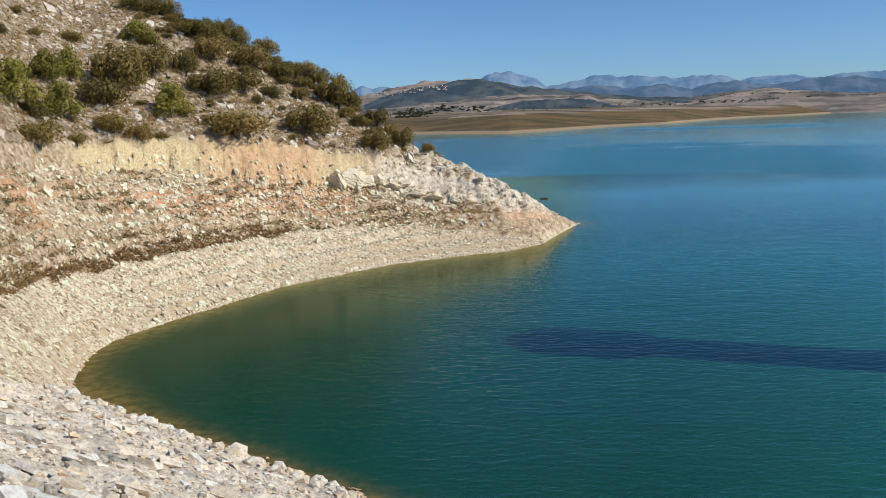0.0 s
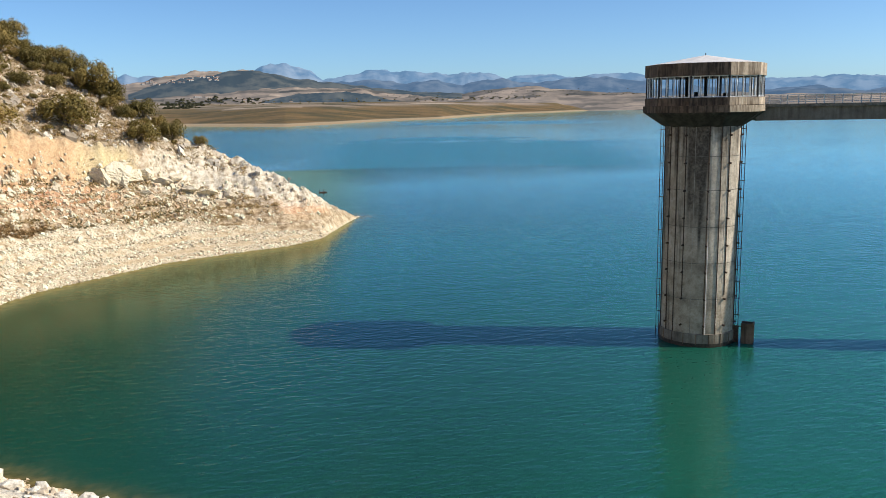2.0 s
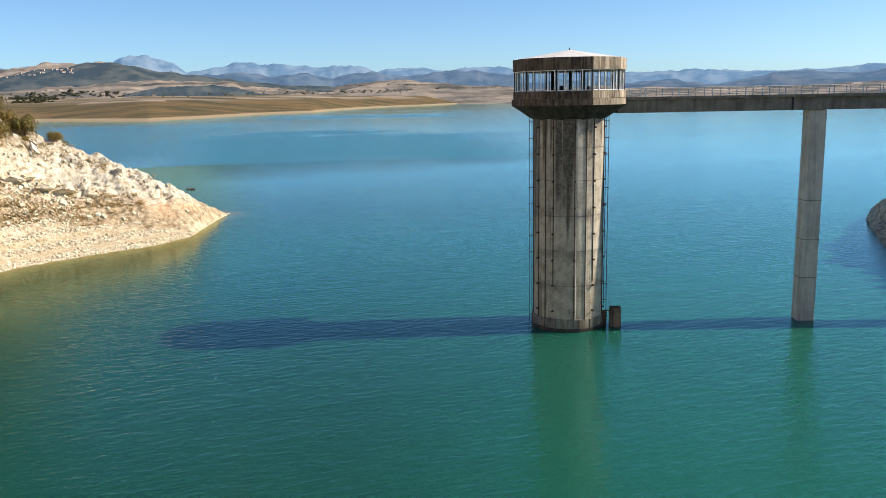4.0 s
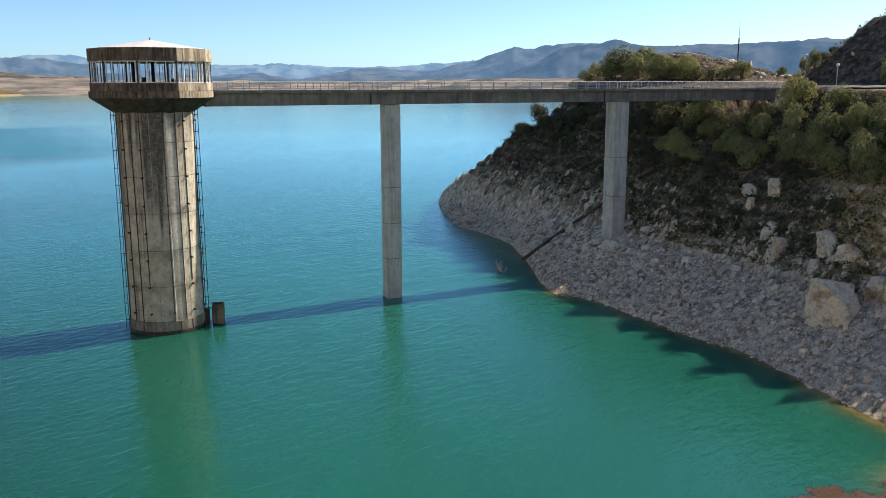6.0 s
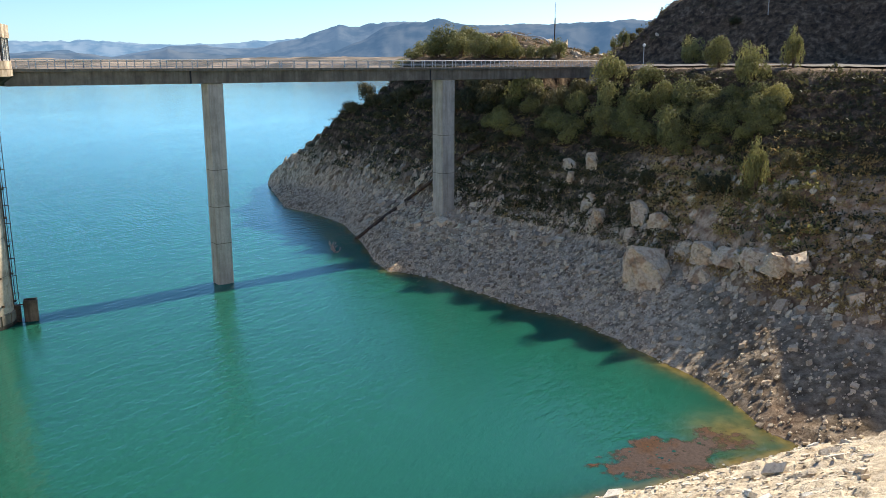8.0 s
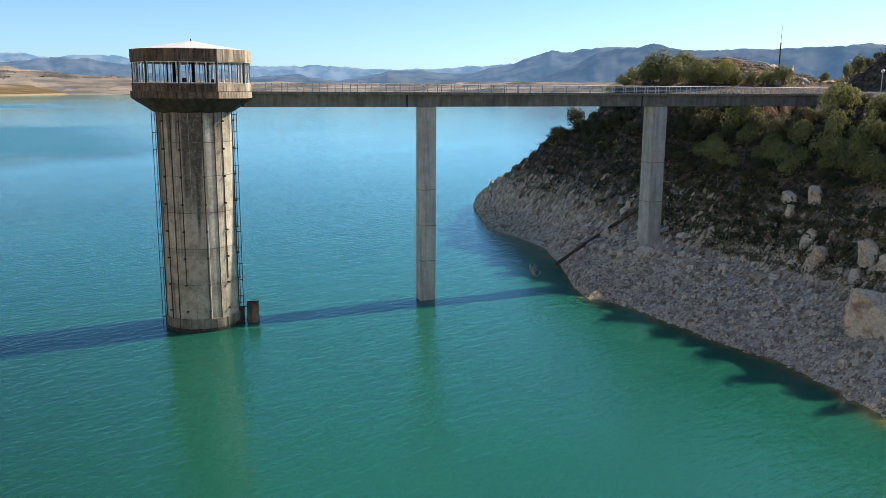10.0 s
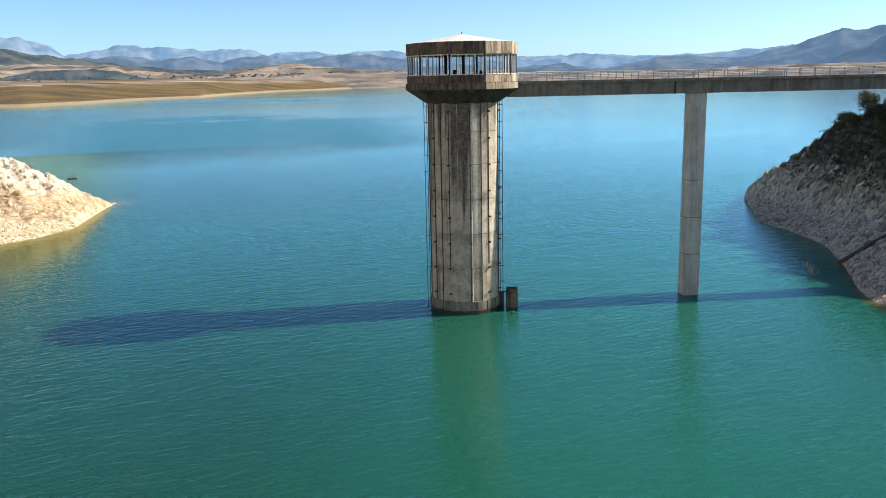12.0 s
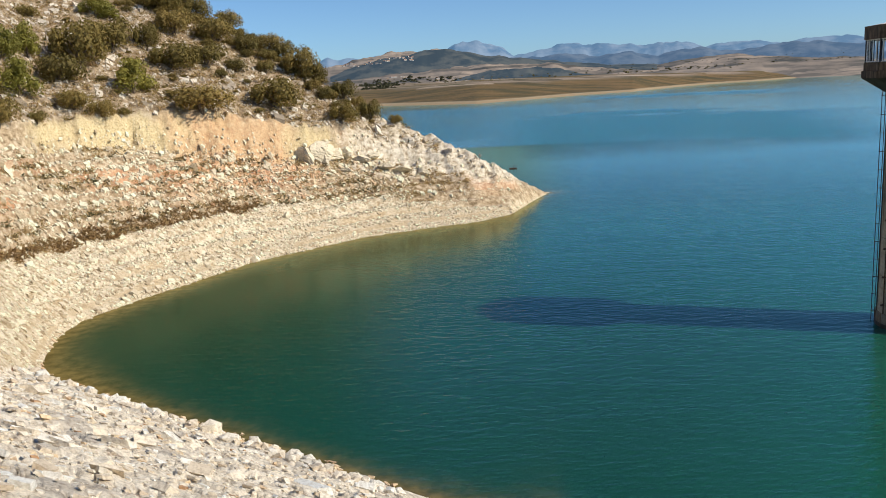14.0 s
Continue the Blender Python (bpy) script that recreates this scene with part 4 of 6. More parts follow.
    part("lower_band", lathe(bmesh.new(), [(7.15, 27.55), (7.16, 27.56), (7.16, 28.35), (6.9, 28.36)], DECA), M_CORBEL, t, "mossy concrete edge band")
    part("parapet", lathe(bmesh.new(), [(6.95, 28.36), (6.95, 29.22), (6.75, 29.22), (6.75, 28.4)], DECA), M_HEAD, t, "stained brown parapet wall")
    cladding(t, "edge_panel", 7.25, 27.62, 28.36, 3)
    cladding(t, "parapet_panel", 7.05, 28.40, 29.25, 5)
    part("room_floor", lathe(bmesh.new(), [(0.05, 28.38), (6.78, 28.38)], DECA), M_CONC, t)
    for x, y, w, h in ((1.6, 2.4, 0.14, 31.7), (-1.5, 1.2, 0.16, 31.7), (0.4, -2.6, 0.14, 31.7), (-2.4, -2.0, 0.2, 29.9), (2.2, -1.0, 0.2, 29.8)):
        part("inner_column", box_bm(x - w, x + w, y - w, y + w, 28.38, h, 0.03), M_DARK, t, "dark column inside the control room")
    part("fascia", lathe(bmesh.new(), [(6.7, 31.68), (7.0, 31.66), (7.0, 33.06), (6.6, 33.1)], DECA), M_HEAD, t, "rust-stained brown roof fascia")
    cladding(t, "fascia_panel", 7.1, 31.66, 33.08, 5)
    part("room_ceiling", lathe(bmesh.new(), [(0.05, 31.7), (6.75, 31.7)], DECA), M_HEAD, t)
    part("roof", lathe(bmesh.new(), [(7.0, 33.08), (0.15, 34.15), (0.05, 34.15)], DECA), M_ROOF, t, "pale low pyramid roof")
    part("finial", rod(bmesh.new(), (0, 0, 34.1), (0, 0, 34.4), 0.07), M_IRON, t)
    for k in range(10):
        p, q = Vector((math.cos(DECA[k]), math.sin(DECA[k]), 0)), Vector((math.cos(DECA[(k + 1) % 10]), math.sin(DECA[(k + 1) % 10]), 0))
        p, q = p * 6.85, q * 6.85
        win = part("window", rod(bmesh.new(), p + Vector((0, 0, 29.32)), q + Vector((0, 0, 29.32)), 0.06, 4), M_FRAME, t, "white steel window band")
        part("head_rail", rod(bmesh.new(), p + Vector((0, 0, 31.62)), q + Vector((0, 0, 31.62)), 0.07, 4), M_FRAME, win)
        part("corner_post", rod(bmesh.new(), p + Vector((0, 0, 29.2)), p + Vector((0, 0, 31.7)), 0.11), M_DARK, win)
        for m, thick, mat in ((0.06, 0.05, M_FRAME), (0.25, 0.075, M_FRAME), (0.30, 0.04, M_DARK), (0.48, 0.06, M_FRAME), (0.56, 0.05, M_DARK), (0.73, 0.075, M_FRAME), (0.78, 0.04, M_DARK), (0.94, 0.05, M_FRAME)):
            w = p.lerp(q, m)
            part("mullion", rod(bmesh.new(), w + Vector((0, 0, 29.3)), w + Vector((0, 0, 31.65)), thick, 4), mat, win)
        bm = bmesh.new()
        pp, qq = p * 0.995, q * 0.995
        bm.faces.new([bm.verts.new(v) for v in (pp + Vector((0, 0, 29.3)), qq + Vector((0, 0, 29.3)), qq + Vector((0, 0, 31.65)), pp + Vector((0, 0, 31.65)))])
        g = part("pane", bm, M_GLASS, win)
        g.visible_shadow = False
    # ladders on both flanks
    for side in (-1, 1):
        a = VIEW + side * radians(97)
        c, s = math.cos(a), math.sin(a)
        lad = tagged(new("ladder"), "rusty iron guide ladder on the tower", "")
        lad.parent = t
        for w in (4.72, 5.08):
            part("rail", rod(bmesh.new(), (c * w, s * w, -0.5), (c * w, s * w, 26.3), 0.045), M_IRON, lad)
        for z in np.arange(1.0, 26, 2.05):
            part("rung", rod(bmesh.new(), (c * 4.45, s * 4.45, z), (c * 5.16, s * 5.16, z), 0.05), M_IRON, lad)
    # rusty gate guide at the foot: an outer plate, a post by the shaft and a rail between
    gate = tagged(new("gate_housing"), "dark rust-stained gate housing at the waterline")
    gate.parent = t
    gate.matrix_basis = Matrix.Rotation(VIEW + radians(84), 4, "Z")
    part("outer_plate", box_bm(5.45, 6.95, -1.0, -0.85, -3, 2.5, 0.03), M_HEAD, gate)
    part("side_plate", box_bm(6.8, 6.95, -0.85, 0.7, -3, 2.45, 0.03), M_HEAD, gate)
    part("back_plate", box_bm(5.45, 6.8, 0.55, 0.7, -3, 2.4, 0.03), M_HEAD, gate)
    part("post", box_bm(4.45, 5.15, -0.6, -0.3, -3, 1.9, 0.04), M_IRON, gate)
    part("rail", box_bm(4.4, 5.6, -0.55, -0.43, 1.95, 2.07), M_IRON, gate)
    return t


build_tower()

# ---- footbridge ----
BDIR = Vector((0.9055, -0.4243, 0))
BANG = math.atan2(BDIR.y, BDIR.x)


def build_bridge():
    b = tagged(new("bridge"), "long straight grey concrete access bridge with metal railings", "bridge")
    b.matrix_world = Matrix.Translation(TOWER) @ Matrix.Rotation(BANG, 4, "Z")
    part("girder", box_bm(5.9, 103, -1.35, 1.35, 26.5, 28.05, 0.04), M_BEAM, b, "stained grey concrete box girder")
    for x in (27.0, 64.5):
        part("expansion_joint", box_bm(x - 0.12, x + 0.12, -1.37, 1.37, 26.48, 28.07), M_DARK, b)
    part("deck", box_bm(5.9, 104, -1.75, 1.75, 28.05, 28.4, 0.03), M_BEAM, b)
    for s, w, d in ((30.3, 1.07, 1.05), (68.1, 1.28, 1.28)):
        part("pier", box_bm(s - w, s + w, -d, d, -14 if s < 40 else -1.0, 26.5, 0.12), M_PIER, b, "square pale concrete pier")
        for z in (5.6, 10.5, 15.4) if s < 40 else (12.0, 18.0):
            part("pier_joint", box_bm(s - w - 0.02, s + w + 0.02, -d - 0.02, d + 0.02, z - 0.04, z + 0.04), M_BEAM, b)
    for side in (-1.65, 1.65):
        for z, rad in ((28.62, 0.028), (28.82, 0.028), (29.02, 0.028), (29.22, 0.028), (29.42, 0.05)):
            part("handrail", rod(bmesh.new(), (7, side, z), (104, side, z), rad), M_RAIL, b, "grey metal handrail")
        for x in np.arange(7.2, 104, 2.0):
            part("baluster", box_bm(x - 0.05, x + 0.05, side - 0.04, side + 0.04, 28.4, 29.38), M_RAIL, b)
    return b


build_bridge()


# ---- loose stones ----
def blob_template(sub=1):
    bm = bmesh.new()
    bmesh.ops.create_icosphere(bm, subdivisions=sub, radius=1.0)
    v = np.array([p.co[:] for p in bm.verts])
    f = np.array([[q.index for q in p.verts] for p in bm.faces])
    bm.free()
    return v, f


ICO_V, ICO_F = blob_template(1)
BOX_V = np.array([(x, y, z) for x in (-0.75, 0.75) for y in (-0.75, 0.75) for z in (-0.75, 0.75)])
BOX_F = np.array([(0, 1, 3), (0, 3, 2), (4, 6, 7), (4, 7, 5), (0, 4, 5), (0, 5, 1), (2, 3, 7), (2, 7, 6), (0, 2, 6), (0, 6, 4), (1, 5, 7), (1, 7, 3)])
rng = np.random.default_rng(7)


def stones_at(x, y, size, flat=0.6, sink=0.25, mat=None, name="loose_stones", label="", blocky=False, worn=False, bedded=False):
    """One object of many small broken stones."""
    n = len(x)
    z = land(x, y)[0]
    tv, tf = (BOX_V, BOX_F) if blocky else (ICO_V, ICO_F)
    v = np.repeat(tv[None], n, 0) * (1 + (0.13 if blocky else 0.2) * rng.standard_normal((n, len(tv), 3 if blocky else 1)).clip(-1.3, 1.3))
    v = v * (size[:, None, None] * np.stack([rng.uniform(0.7, 1.35, n), rng.uniform(0.6, 1.1, n), rng.uniform(flat * 0.7, flat * 1.3, n)], 1)[:, None, :])
    a = rng.normal(radians(-38.9), 0.8, n) if bedded else rng.uniform(0, 2 * np.pi, n)
    if bedded:
        v[..., 0] *= rng.uniform(0.9, 1.6, n)[:, None]
    t = rng.normal(0, 0.42 if blocky else 0.22 if worn else 0.5, n)
    ca, sa, ct, st = np.cos(a), np.sin(a), np.cos(t), np.sin(t)
    X, Y, Z = v[..., 0], v[..., 1], v[..., 2]
    Y, Z = Y * ct[:, None] - Z * st[:, None], Y * st[:, None] + Z * ct[:, None]
    X, Y = X * ca[:, None] - Y * sa[:, None], X * sa[:, None] + Y * ca[:, None]
    if blocky or worn:
        tilt = 0.3 if worn else 0.7
        gx, gy = (land(x + 2.5, y)[0] - land(x - 2.5, y)[0]) / 5, (land(x, y + 2.5)[0] - land(x, y - 2.5)[0]) / 5
        Z = Z + np.clip(gx, -tilt, tilt)[:, None] * X + np.clip(gy, -tilt, tilt)[:, None] * Y
    out = np.stack([X + x[:, None], Y + y[:, None], Z + (z + size * flat * (1 - 2 * sink) * 0.6)[:, None]], -1).reshape(-1, 3)
    fc = (tf[None] + (np.arange(n) * len(tv))[:, None, None]).reshape(-1, 3)
    ob = new(name, mesh_from(name, out, fc, mat, False))
    return tagged(ob, label, "stones", kind="stuff")


def sample(n, a0, a1, r0, r1, keep):
    """n places in a sector, kept where keep(az, r, x, y, z, kinds) holds."""
    xs, ys, have = [], [], 0
    for _ in range(60):
        az = rng.uniform(min(a0, a1), max(a0, a1), 4000)
        r = np.sqrt(rng.uniform(r0 * r0, r1 * r1, 4000))
        x, y = -np.sin(np.radians(az)) * r, np.cos(np.radians(az)) * r
        z, k = land(x, y)
        m = keep(az, r, x, y, z, k)
        xs.append(x[m]), ys.append(y[m])
        have += int(m.sum())
        if have >= n:
            break
    return np.concatenate(xs)[:n], np.concatenate(ys)[:n]


def sizes(n, mid, spread, top):
    return np.minimum(mid * np.exp(rng.normal(0, spread, n)), top)


def left_zone(lo, hi):
    def keep(az, r, x, y, z, k):
        kn = left_knots(az)
        a = kn[lo][0] if lo >= 0 else kn[0][0] - 2
        on = (land_parts(x, y)[4] >= land_parts(x, y)[3]) & (z > -0.5)
        return (r > a) & (r < kn[hi][0]) & on
    return keep


def right_zone(z0, z1):
    return lambda az, r, x, y, z, k: (z > z0) & (z < z1) & ((k["grey"] + k["soil"]) > 0.5) & (r < right_knots(-az)[2][0] + 1)


def dam_zone(az, r, x, y, z, k):
    p = land_parts(x, y)
    return (p[3] >= p[4] - 0.1) & (p[3] >= p[5] - 0.1) & (z > -0.15)


def scatter(n, args, mid, spread, top, mat, label, flat=0.6, sink=0.25, blocky=False, worn=False, bedded=False):
    x, y = sample(n, *args)
    return stones_at(x, y, sizes(len(x), mid, spread, top), flat, sink, mat, "loose_stones", label, blocky, worn, bedded)


scatter(15000, (33, -9.3, 80, 235, lambda az, r, x, y, z, k: left_zone(-1, 1)(az, r, x, y, z, k) & (k["sand"] < 0.3 + 0.4 * rng.random(len(az)))), 0.125, 0.5, 0.4, M_PALE, "pale broken limestone gravel on the drawn-down beach", 0.7, 0.15, False, True)
scatter(700, (33, 10, 80, 235, left_zone(0, 1)), 0.30, 0.4, 0.6, M_PALE, "pale limestone cobbles on the drawn-down beach", 0.6, 0.2, True)
scatter(8500, (33, 0, 90, 240, left_zone(1, 2)), 0.16, 0.55, 0.6, M_PALE, "pale limestone rubble below the hillside scarp", 0.75, 0.1, True)
scatter(420, (33, -2, 90, 240, left_zone(1, 2)), 0.38, 0.45, 0.9, M_PALE, "large pale limestone blocks below the hillside scarp", 0.6, 0.2, True)
scatter(600, (6, -8.5, 150, 235, left_zone(1, 4)), 0.17, 0.5, 0.45, M_PALE, "white limestone blocks on the rocky point", 0.7, 0.2, True)
scatter(2600, (15, 2, 150, 230, left_zone(1, 2)), 0.18, 0.5, 0.9, M_WARM, "orange-brown rubble below the scarp", 0.6, 0.25, True)
scatter(5000, (33, -6, 120, 300, left_zone(3, 4)), 0.26, 0.6, 1.2, M_HILL, "grey stones scattered over the dry hillside", 0.6, 0.25, True)
scatter(900, (33, 3, 120, 250, lambda az, r, x, y, z, k: left_zone(2, 3)(az, r, x, y, z, k) & (r < left_knots(az)[2][0] + (0.15 + 0.5 * rng.random(len(az))) * (left_knots(az)[3][0] - left_knots(az)[2][0]))), 0.15, 0.5, 0.5, M_PALE, "scree at the foot of the yellow scarp", 0.7, 0.25, True)
scatter(2600, (34, 2, 30, 112, dam_zone), 0.10, 0.55, 0.35, M_RIP, "small pale broken rock on the dam face", 0.5, 0.2, True, False, True)
scatter(420, (34, 2, 30, 112, dam_zone), 0.24, 0.45, 0.6, M_RIP, "pale riprap blocks on the dam face", 0.5, 0.35, True, False, True)
scatter(90, (34, 2, 30, 112, dam_zone), 0.45, 0.35, 0.9, M_RIP, "large pale riprap boulders on the dam face", 0.6, 0.35, True, False, True)
scatter(170, (30, 2, 40, 112, lambda az, r, x, y, z, k: dam_zone(az, r, x, y, z, k) & (z < 1.2) & (z > 0.25)), 0.42, 0.35, 0.85, M_RIP, "pale boulders along the foot of the dam", 0.75, 0.25)
scatter(260, (30, 2, 40, 115, lambda az, r, x, y, z, k: (z < -0.05) & (z > -0.7)), 0.2, 0.4, 0.4, M_WARM, "drowned stones at the foot of the dam", 0.7, 0.0, True)
scatter(250, (34, 2, 40, 112, dam_zone), 0.16, 0.4, 0.35, M_WARM, "stained tan riprap blocks on the dam face", 0.5, 0.3, True)
scatter(1500, (-64, -92, 40, 75, dam_zone), 0.075, 0.5, 0.35, M_RIP, "small pale broken rock on the dam face", 0.5, 0.2, True, False, True)
scatter(90, (-64, -92, 40, 75, dam_zone), 0.24, 0.45, 0.7, M_RIP, "pale riprap blocks on the dam face", 0.5, 0.35, True, False, True)
scatter(21000, (-51.4, -92, 62, 205, lambda az, r, x, y, z, k: right_zone(-0.3, 9)(az, r, x, y, z, k) & ((az > -79) | (rng.random(len(az)) < 0.35))), 0.085, 0.6, 0.4, M_GREY, "grey rubble along the shaded shore", 0.75, 0.05, True)
scatter(1000, (-51.4, -92, 66, 215, right_zone(6.5, 14)), 0.16, 0.55, 0.6, M_GREY, "grey rocks on the shaded slope", 0.7, 0.25, True)
scatter(90, (-61.5, -64.5, 95, 135, right_zone(2, 9)), 0.2, 0.4, 0.45, M_PALE, "pale broken stones below the bridge pier", 0.7, 0.1, True)
scatter(260, (-76, -90, 66, 125, right_zone(5, 17)), 0.22, 0.5, 0.6, M_LEDGE, "pale stained rocks among the dry grass", 0.8, 0.25, True)
scatter(300, (-56, -92, 66, 205, right_zone(4.5, 12)), 0.3, 0.45, 0.7, M_GREY, "pale grey blocks on the shaded slope", 0.8, 0.3, True)


# ---- boulders ----
def boulder_mesh(seed, tall):
    bm = bmesh.new()
    bmesh.ops.create_cube(bm, size=2.0)
    bmesh.ops.subdivide_edges(bm, edges=bm.edges[:], cuts=11, use_grid_fill=True)
    rs = random.Random(seed)
    cuts = [(Vector((rs.uniform(-1, 1), rs.uniform(-1, 1), rs.uniform(-0.45, 0.6))).normalized(), rs.uniform(0.55, 0.95)) for _ in range(12)]
    off = Vector((seed * 3.1, seed * 1.7, 0))
    for v in bm.verts:
        p = v.co.copy()
        for nrm, d in cuts:
            over = p.dot(nrm) - d
            if over > 0:
                p -= nrm * over
        crack = abs(noise.noise(Vector((p.x * 0.9, p.y * 0.9, p.z * 2.0)) + off))
        p *= 1.0 + 0.07 * noise.noise(p * 1.3 + off) + 0.07 * noise.noise(p * 5.5 + off) - 0.14 * max(0.0, 0.08 - crack) / 0.08
        v.co = Vector((p.x, p.y, (p.z + 0.8) * tall))
    me = bpy.data.meshes.new("boulder")
    bm.to_mesh(me)
    bm.free()
    return me


def boulders(rows, mat, label, group, seed):
    meshes = [boulder_mesh(seed + k, 1.0) for k in range(5)]
    for me in meshes:
        me.materials.append(mat)
    for k, (az, rise, half, tall) in enumerate(rows):
        p = on_land(az, rise)
        d = math.hypot(p.x, p.y)
        w, h = radians(half) * d, radians(tall) * d
        ob = new("boulder", meshes[k % 5])
        ob.matrix_world = Matrix.LocRotScale(p - Vector((0, 0, 0.25 * h)), Euler((0.28 * math.sin(k * 1.9), 0.28 * math.cos(k * 2), k * 1.3)), (w * 0.95, w * 0.9, h * 0.6))
        tagged(ob, label, "boulder", group)


boulders([(-77.2, -14.3, 2.1, 2.6), (-80.6, -14.0, 0.97, 1.1), (-72.8, -9.7, 0.70, 1.24), (-73.5, -10.8, 0.78, 1.40), (-71.7, -8.0, 0.35, 1.05),
          (-73.2, -6.8, 0.54, 0.93), (-71.7, -6.7, 0.62, 0.62), (-75.9, -11.7, 0.58, 1.01), (-76.7, -10.2, 0.93, 1.40), (-79.7, -12.6, 1.1, 1.2),
          (-80.9, -12.7, 1.2, 1.3), (-82.3, -12.8, 1.3, 1.2), (-83.8, -12.8, 1.2, 1.1), (-85.2, -12.9, 1.3, 1.15), (-86.7, -12.9, 1.2, 1.05), (-84.3, -13.7, 0.55, 0.5), (-77.8, -10.5, 0.85, 1.01)],
         M_LEDGE, "large pale tan limestone boulder on the rubble slope", "boulders on the shaded bank", 3)
boulders([(7.2, -4.5, 0.8, 0.9), (6.5, -4.3, 0.9, 1.0), (5.8, -4.5, 1.0, 1.1), (5.0, -4.5, 0.9, 0.8), (4.3, -4.4, 0.8, 0.6), (3.4, -4.7, 0.7, 0.5),
          (2.6, -4.6, 0.7, 0.45), (1.6, -5.3, 0.8, 0.4), (0.4, -5.6, 0.8, 0.4), (-1.0, -5.9, 0.7, 0.35), (4.4, -5.4, 0.5, 0.35), (8.7, -8.2, 0.3, 0.45)],
         M_PALE, "white and grey limestone outcrop block on the sunny bank", "outcrop blocks on the sunny bank", 11)


# ---- shrubs and trees ----
def crown_mesh(seed, lobes, leaves, leaf, mat, shape):
    """Many small leaves over rounded lobes. shape: (lobe radius, upward stretch, cone)."""
    r = np.random.default_rng(seed)
    cr, up, cone = shape
    u = r.normal(size=(lobes, 3))
    u /= np.linalg.norm(u, axis=1)[:, None]
    c = u * (0.3 + 0.5 * r.random((lobes, 1)) ** 0.5)
    c[:, 2] = np.abs(c[:, 2]) * up * 1.25 + 0.22
    c[:, :2] *= (1 - cone * np.clip(c[:, 2:3] / (up * 0.9), 0, 1))
    size = cr * r.uniform(0.45, 1.15, (lobes, 1))
    cc, ss = np.repeat(c, leaves, 0), np.repeat(size, leaves, 0)
    n = len(cc)
    d = r.normal(size=(n, 3))
    d[:, 2] += 0.35
    d /= np.linalg.norm(d, axis=1)[:, None]
    knob = 1 + 0.16 * np.sin(d[:, :1] * 7 + seed) * np.sin(d[:, 1:2] * 8) * np.sin(d[:, 2:3] * 7 + 1)
    p = cc + d * ss * knob * (0.72 + 0.36 * r.random((n, 1)) ** 0.5)
    p[:, 2] = np.maximum(p[:, 2], 0.03)
    t = r.normal(size=(n, 3))
    t -= d * (t * d).sum(1)[:, None] * 0.7
    t /= np.linalg.norm(t, axis=1)[:, None]
    b = np.cross(d + 0.3 * r.normal(size=(n, 3)), t)
    b /= np.linalg.norm(b, axis=1)[:, None]
    s = leaf * r.uniform(0.5, 1.4, (n, 1))
    v = np.stack([p - t * s, p + b * s * 1.2, p + t * s], 1).reshape(-1, 3)
    return mesh_from("crown", v, np.arange(n * 3).reshape(-1, 3), mat, False)


def trunk_mesh(seed, high, rad, limbs):
    rs = random.Random(seed)
    bm = bmesh.new()
    for k in range(limbs):
        a = k * 2 * math.pi / limbs + rs.uniform(-0.4, 0.4)
        lean = 0.0 if limbs == 1 else rs.uniform(0.25, 0.5)
        pts = [Vector((0, 0, -0.25)), Vector((math.cos(a) * lean * 0.3, math.sin(a) * lean * 0.3, high * 0.45)), Vector((math.cos(a) * lean, math.sin(a) * lean, high))]
        rr = [rad, rad * 0.75, rad * 0.35]
        rings = [[bm.verts.new(p + Vector((math.cos(q * 1.2566) * w, math.sin(q * 1.2566) * w, 0))) for q in range(5)] for p, w in zip(pts, rr)]
        for A, B in zip(rings, rings[1:]):
            for q in range(5):
                bm.faces.new((A[q], A[(q + 1) % 5], B[(q + 1) % 5], B[q]))
    me = bpy.data.meshes.new("trunk")
    bm.to_mesh(me)
    bm.free()
    me.materials.append(M_BARK)
    return me


def plant(name, label, category, group, crown, trunk):
    e = tagged(new(name), label, category, group)
    for n, me in (("crown", crown), ("trunk", trunk)):
        o = new(n, me)
        o.parent = e
    return e


OLIVE = [(crown_mesh(40 + k, 21, 140, 0.046, M_LEAF, (0.36, 0.5, 0.15)), trunk_mesh(k, 0.5, 0.06, 3)) for k in range(4)]
PINE = [(crown_mesh(60 + k, 24, 150, 0.046, M_PINE, (0.3, 0.95, 0.5)), trunk_mesh(9 + k, 0.9, 0.07, 1)) for k in range(3)]
TREE = [(crown_mesh(80 + k, 18, 205, 0.043, M_TREE, (0.4, 0.6, 0.05)), trunk_mesh(19 + k, 0.7, 0.06, 3)) for k in range(3)]
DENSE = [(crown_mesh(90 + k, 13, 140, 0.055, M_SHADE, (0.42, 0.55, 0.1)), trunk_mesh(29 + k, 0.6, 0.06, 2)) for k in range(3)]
made = {}


def put_plant(kind, k, name, label, category, group, p, w, h, turn):
    key = (kind, k, label)
    lib = {"olive": OLIVE, "pine": PINE, "tree": TREE, "dense": DENSE}[kind]
    m = Matrix.LocRotScale(p, Euler((0, 0, turn)), None)
    if key not in made:
        made[key] = plant(name, label, category, group, *lib[k % len(lib)])
        ob = made[key]
    else:
        ob = copy_thing(made[key], m)
    ob.matrix_basis = Matrix.LocRotScale(p, Euler((0, 0, turn)), (w, w, h))
    return ob


